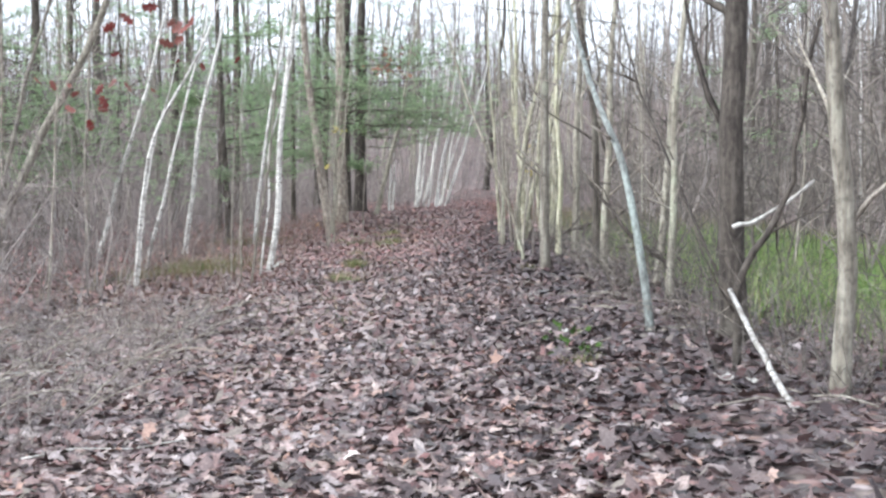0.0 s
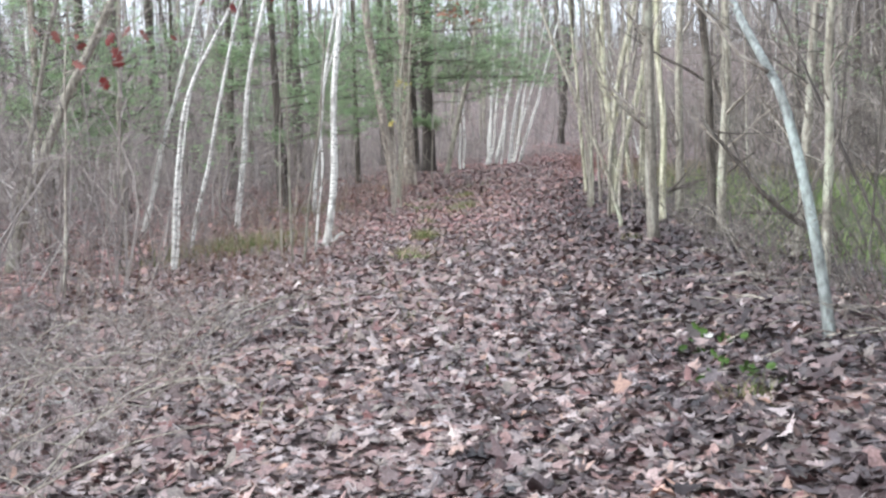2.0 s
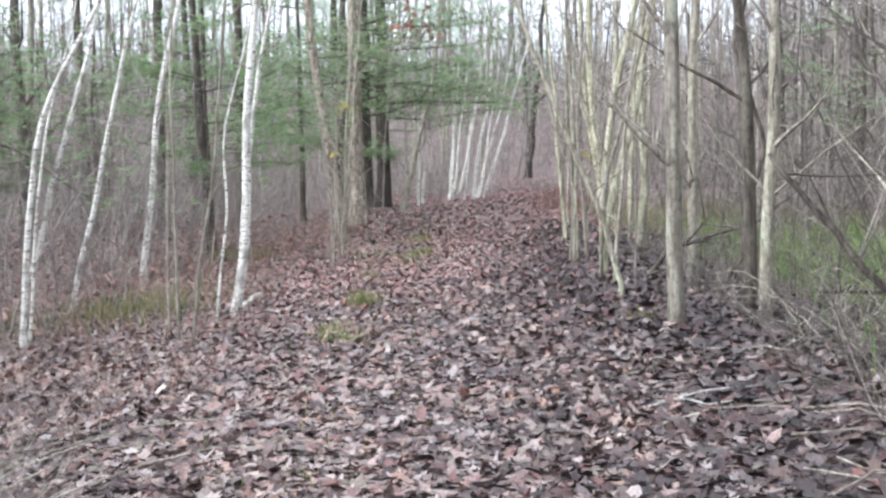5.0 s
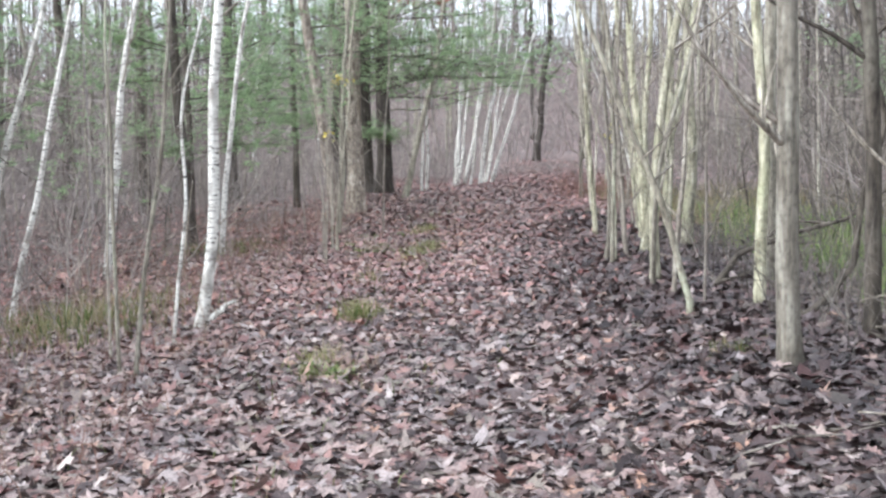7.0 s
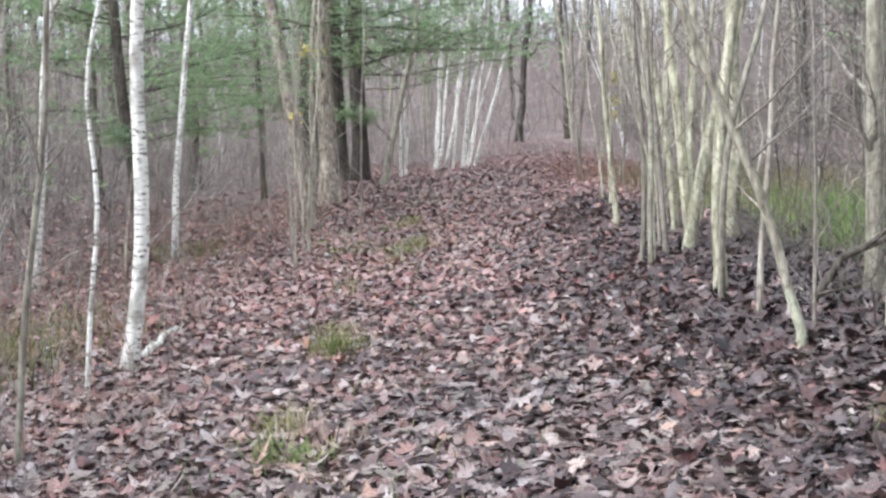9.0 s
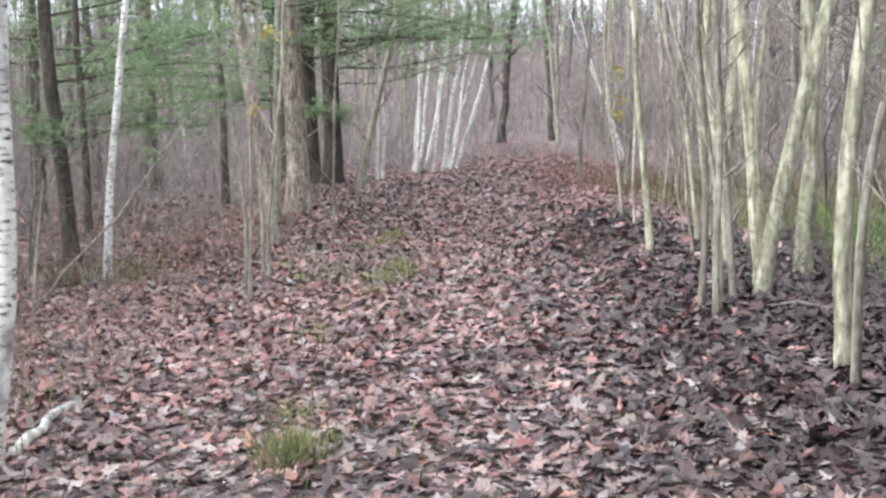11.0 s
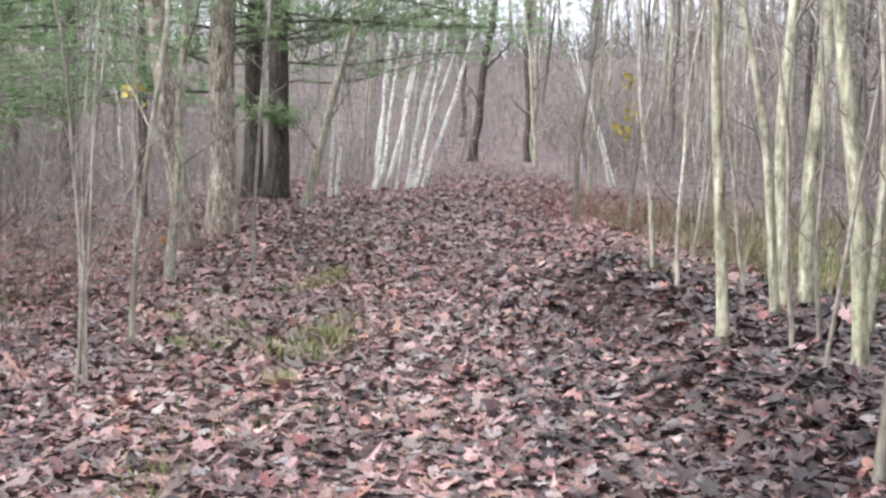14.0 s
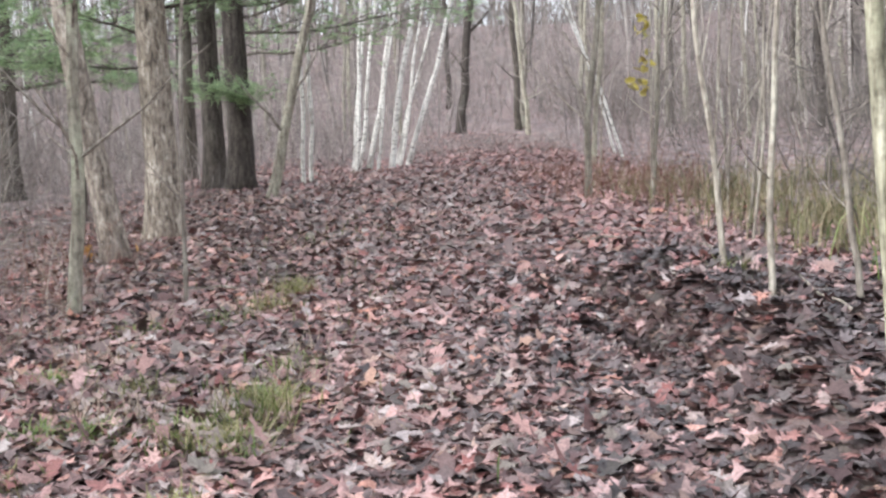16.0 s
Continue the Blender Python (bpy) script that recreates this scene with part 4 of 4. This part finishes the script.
for tx, ty in ((-2.0, 28.18), (-1.04, 26.3), (-1.35, 25.82), (-2.0, 25.82), (-1.73, 25.75), (-1.06, 25.35), (-1.48, 28.52), (-2.21, 27.01), (-0.98, 26.97), (-1.46, 16.96), (-1.26, 16.7), (-4.7, 20.82), (-4.18, 20.0)):
    tuft(tx, ty, 90, 0.11, LUSH)
    tuft(tx + 0.12, ty + 0.25, 30, 0.2, STRAW, "dry_grass_tuft", "thin tuft of straw-coloured grass among fallen leaves")


FADED_GRASS = leaf_stuff("faded_grass", [(0.0, (0.2, 0.22, 0.09)), (0.6, (0.34, 0.35, 0.16)), (1.0, (0.46, 0.42, 0.25))], 0.6, thin=0.3)
for tx, ty, tn, th in ((-1.0, 26.15, 170, 0.17), (-1.11, 25.5, 150, 0.16), (-1.67, 26.5, 90, 0.13), (-1.33, 19.55, 130, 0.17), (-1.47, 17.4, 110, 0.15), (-1.42, 20.2, 80, 0.14), (-1.12, 29.7, 150, 0.18), (-1.25, 29.0, 90, 0.16), (-1.2, 24.6, 70, 0.12), (-1.55, 22.9, 70, 0.12)):
    tuft(tx, ty, tn, th, FADED_GRASS, "faded_grass_tuft", "pale yellow-green tuft of grass among fallen leaves")


def herb(x, y):
    t = thing("green_herb", x, y, "low green herb with broad leaves beside the track", "plant")
    rs = random.Random(3)
    for k in range(16):
        g = Geo()
        a = k * 0.7
        leaves_at(g, [Vector((0.09 * math.cos(a), 0.09 * math.sin(a), 0.05 + 0.008 * k))], rs, 1, 0.06)
        part("leaf", g, MOSS, t, smooth=False)


herb(1.08, 9.75)
herb(1.05, 8.9)


# ---- fallen wood ----
def bough_piece(t, name, pts, r0, r1, material, label="", twigs=0):
    g = Geo()
    n = len(pts)
    fine, rad = [], []
    for i in range(n - 1):
        for k in range(3):
            u = k / 3
            fine.append(Vector(pts[i]).lerp(Vector(pts[i + 1]), u))
            rad.append(r0 + (r1 - r0) * (i + u) / (n - 1))
    fine.append(Vector(pts[-1]))
    rad.append(r1)
    rs = random.Random(n + int(1000 * r0))
    fine = [p + Vector((rs.gauss(0, r0 * 0.25), rs.gauss(0, r0 * 0.25), rs.gauss(0, r0 * 0.25))) for p in fine]
    g.tube(fine, rad, 8)
    for _ in range(twigs):
        p = rs.choice(fine[1:])
        grow(g, p, (rs.gauss(0, 1), rs.gauss(0, 0.6), rs.gauss(0.3, 0.5)), rs.uniform(0.3, 0.8), r1 * 0.5 + 0.003, rs, 2, 4)
    return part(name, g, material, t, label)


b = thing("broken_branch", 1.98, 7.65, "snapped birch limb with peeling white bark hanging over the bank", "branch")
bough_piece(b, "dark_limb", [(0.02, 0.1, -0.05), (-0.03, 0.05, 0.55), (0.18, 0.1, 0.9), (0.36, 0.15, 1.25), (0.45, 0.2, 1.9), (0.6, 0.2, 2.6)], 0.03, 0.012, DARK_BARK, twigs=5)
bough_piece(b, "pale_limb", [(-0.07, 0.03, 0.55), (-0.03, -0.2, 0.38), (0.0, -0.55, 0.2), (0.02, -0.95, 0.03), (-0.02, -1.4, 0.0)], 0.016, 0.022, PALE_WOOD, "white peeling birch limb")
bough_piece(b, "pale_limb", [(-0.02, 0.2, 0.95), (0.15, 0.22, 0.99), (0.33, 0.25, 1.1), (0.54, 0.25, 1.26)], 0.016, 0.01, PALE_WOOD, "white peeling birch limb")
bough_piece(bowed_maple, "branch", [(-0.3, 0.3, 1.6), (-0.48, 0.32, 1.72), (-0.6, 0.35, 1.9), (-0.74, 0.4, 2.05)], 0.014, 0.007, TWIG_BARK, twigs=1)
b = thing("dead_branch", 2.6, 13.5, "dark dead branch leaning across the bank", "branch")
bough_piece(b, "stem", [(0.25, 0.3, -0.05), (0.0, 0.05, 0.35), (-0.45, -0.1, 0.72), (-0.7, 0.0, 1.05), (-0.95, 0.1, 1.4)], 0.034, 0.014, DARK_BARK, twigs=9)
b = thing("dead_branch", 3.0, 14.6, "dark dead branch leaning across the bank", "branch")
bough_piece(b, "stem", [(0.4, 0.2, -0.05), (0.1, 0.1, 0.3), (-0.3, 0.0, 0.45), (-0.8, -0.1, 0.5)], 0.026, 0.012, DARK_BARK, twigs=8)
b = thing("dead_branch", 2.35, 19.0, "dark crooked branch reaching out of the bank", "branch")
bough_piece(b, "stem", [(0.9, 0.1, 0.9), (0.5, 0.05, 0.62), (0.0, 0.0, 0.5), (-0.45, -0.1, 0.35), (-0.7, -0.15, 0.0)], 0.014, 0.028, DARK_BARK, twigs=5)
b = thing("white_log", -2.77, 20.1, "short pale birch branch lying by the birch's foot", "branch")
bough_piece(b, "stem", [(-0.05, -0.18, 0.03), (-0.02, 0.0, 0.06), (0.0, 0.22, 0.09), (0.06, 0.48, 0.13)], 0.035, 0.02, PALE_WOOD)
b = thing("leaning_stick", -4.05, 25.0, "thin grey broken sapling leaning on a birch", "branch")
bough_piece(b, "stem", [(-0.35, 0.0, 0.0), (0.0, 0.0, 0.42), (0.5, 0.0, 0.9), (1.15, 0.05, 1.75)], 0.016, 0.008, TWIG_BARK, twigs=2)
wood(SAPLING, -4.15, 24.3, 0.018, 0.08, 0.16, 0.8, limbs=0, height=1.35, label="snapped thin sapling standing in red leaves")


def vine(x, y):
    t = thing("woody_vine", x, y, "thick dark vine twisting up between two trunks", "vine")
    pts = [(-0.55, 0.1, 0.0), (-0.35, 0.05, 0.12), (-0.12, 0.0, 0.42), (-0.1, -0.1, 0.9), (0.06, -0.1, 1.4), (-0.08, -0.12, 1.9), (-0.22, -0.1, 2.3), (-0.12, -0.1, 2.8), (-0.25, 0.0, 3.6)]
    bough_piece(t, "stem", pts, 0.026, 0.016, DARK_BARK, twigs=5)


vine(2.42, 17.15)


def stick(x, y, length, turn, r, material=TWIG_BARK):
    t = thing("fallen_stick", x, y, "thin grey stick lying on the leaves", "stick", "sticks on the ground")
    c, s = math.cos(turn), math.sin(turn)
    pts = []
    for k in range(4):
        u = (k / 3 - 0.5) * length
        px_, py_ = u * c, u * s
        pts.append((px_, py_, float(land(x + px_, y + py_) - land(x, y)) + 0.035 + 0.03 * (k % 2)))
    bough_piece(t, "stem", pts, r, r * 0.5, material)


stick(1.3, 13.1, 0.9, -0.1, 0.008, PALE_WOOD)
stick(1.08, 12.98, 0.6, -1.0, 0.008, PALE_WOOD)
stick(-3.5, 9.6, 1.2, 0.1, 0.012, PALE_WOOD)
stick(-1.9, 6.6, 0.9, 0.25, 0.007, PALE_WOOD)
rk = random.Random(21)
for _ in range(16):
    stick(rk.uniform(1.0, 2.5), rk.uniform(8.5, 14.5), rk.uniform(0.4, 1.0), rk.uniform(-0.7, 0.5), rk.uniform(0.005, 0.009), TWIG_BARK)
for _ in range(34):
    sx = rk.choice((rk.uniform(-5.0, -1.7), rk.uniform(1.2, 3.2)))
    stick(sx, rk.uniform(6, 31), rk.uniform(0.4, 1.1), rk.uniform(0, 3.14), rk.uniform(0.004, 0.01), TWIG_BARK)


def cane(x, y, turn, span, rise):
    """An arching bramble cane rooted at both ends of its bow."""
    t = thing("bramble_cane", x, y, "dry grey-brown bramble cane arching over the litter", "bramble", "bramble canes")
    c, s = math.cos(turn), math.sin(turn)
    pts = [(span * u * c, span * u * s, rise * 4 * u * (1 - 0.62 * u) * 0.62 - 0.03 * (u < 0.01)) for u in (0, 0.15, 0.3, 0.5, 0.7, 0.85, 1.0)]
    bough_piece(t, "stem", pts, 0.006, 0.002, TWIG_BARK, twigs=2)


for _ in range(46):
    cane(rk.uniform(-4.6, -2.3), rk.uniform(6.8, 12.5), rk.uniform(-0.9, 0.9), rk.uniform(0.7, 1.7), rk.uniform(0.2, 0.6))
for _ in range(8):
    cane(rk.uniform(1.9, 2.8), rk.uniform(7.5, 15), rk.uniform(2.0, 4.2), rk.uniform(0.6, 1.2), rk.uniform(0.3, 0.7))


def scrap(x, y, s):
    t = thing("bark_scrap", x, y, "curled scrap of white birch bark on the leaves", "bark")
    g = Geo()
    for k in range(5):
        for w in range(2):
            a = -0.9 + 0.45 * k
            g.v.append((s * math.sin(a) * 0.6, s * (w - 0.5) * 1.6, 0.05 + s * (1 - math.cos(a)) * 0.7))
    g.f += [(2 * k, 2 * k + 1, 2 * k + 3, 2 * k + 2) for k in range(4)]
    sheet = part("curl", g, PALE_WOOD, t)
    mod = sheet.modifiers.new("thickness", "SOLIDIFY")
    mod.thickness = 0.006


# Unidentified small white lump by the track, modelled as a bark scrap.
scrap(1.08, 10.0, 0.07)
scrap(1.74, 7.1, 0.1)
scrap(1.9, 7.05, 0.06)
scrap(-2.9, 19.4, 0.05)


# ---- the last leaves still hanging ----
def leafy(x, y, r, lean, height, spots, material, size, per, text, keep=12):
    t = wood(SAPLING, x, y, r, lean, lean, 1.5, limbs=3, height=height, label=text)
    rs = random.Random(int(10 * y))
    for dx, dy, z in spots:
        g, tips = Geo(), []
        start = Vector((lean * z * 0.9, 0, z * 0.9))
        way = Vector((dx, dy, z)) - start
        grow(g, start, way, way.length * 1.15, 0.008, rs, 4, 4, 0.0, tips)
        limb = part("branch", g, TWIG_BARK, t)
        g = Geo()
        leaves_at(g, tips[-keep:], rs, per, size)
        part("leaves", g, material, limb, "last leaves still hanging", smooth=False)
    return t


leafy(-5.1, 15.3, 0.02, 0.06, 4.2, [(2.2, -1.3, 3.1), (1.95, -1.3, 3.8), (1.4, -1.3, 3.2), (1.85, -1.3, 3.3), (1.1, -1.3, 2.75), (2.0, -1.2, 3.6)], RED_LEAF, 0.14, 1, "thin oak sapling with dark red leaves still hanging", 6)
leafy(2.75, 34.2, 0.018, 0.0, 3.6, [(-0.15, 0.0, 2.1), (-0.1, 0.1, 1.7), (-0.2, 0.0, 1.4)], YELLOW_LEAF, 0.1, 1, "thin sapling with yellow-green leaves hanging")
leafy(-2.5, 26.9, 0.007, 0.0, 2.8, [(-0.05, 0.0, 1.86), (0.25, 0.0, 2.6)], YELLOW_LEAF, 0.07, 1, "thin sapling with a few yellow leaves")
leafy(-1.9, 29.4, 0.02, 0.05, 5.4, [(0.9, -0.6, 4.3), (1.2, -0.9, 4.25), (1.5, -0.9, 4.1), (0.6, -0.6, 4.5)], RUST_LEAF, 0.1, 1, "thin oak sapling with rust-brown leaves still hanging")
tl = thing("leaf_heap", -3.15, 32.3, "small heap of orange leaves at a pine's foot", "leaves")
for k in range(10):
    g = Geo()
    leaves_at(g, [Vector((rk.gauss(0, 0.1), rk.gauss(0, 0.1), 0.06))], rk, 1, 0.12)
    part("leaf", g, ORANGE_LEAF, tl, smooth=False)

# ---- saplings among the trees ----
young = [wood(SAPLING, -30 - 2 * k, -26, 0.012 + 0.004 * k, 0.05 * (k - 1), 0.03, 1.2, limbs=5) for k in range(4)]
for _ in range(46):
    yy = rk.uniform(15, 48)
    xx = rk.choice((rk.uniform(-14, -5.2), rk.uniform(-14, -5.2), rk.uniform(3.4, 10)))
    copy_thing(rk.choice(young), pose(xx, yy, float(land(xx, yy)), 0, 0, rk.uniform(0, 360)))

# ---- single leaves on the track ----
shapes = []
for k in range(7):
    g = Geo()
    rs = random.Random(40 + k)
    cu, fo = rs.gauss(0.3, 0.5), rs.gauss(0.2, 0.3)
    for a, c in OUTLINE + [(0.0, 0.0)]:
        w = rs.uniform(0.75, 1.15)
        g.v.append((0.085 * a * w, 0.085 * c * w, 0.085 * (cu * c * c + fo * abs(a))))
    g.f += [(i, (i + 1) % 14, 14) for i in range(14)]
    shapes.append(g.mesh("leaf", LEAF_OWN, True))
for k in range(300):
    ob = new("leaf", shapes[k % 7])
    lx, ly = rk.uniform(-1.9, 1.5), rk.uniform(5.5, 26)
    ob.matrix_world = pose(lx, ly, float(land(lx, ly)) + 0.045, rk.gauss(0, 14), rk.gauss(0, 14), rk.uniform(0, 360))
    ob.parent = ground
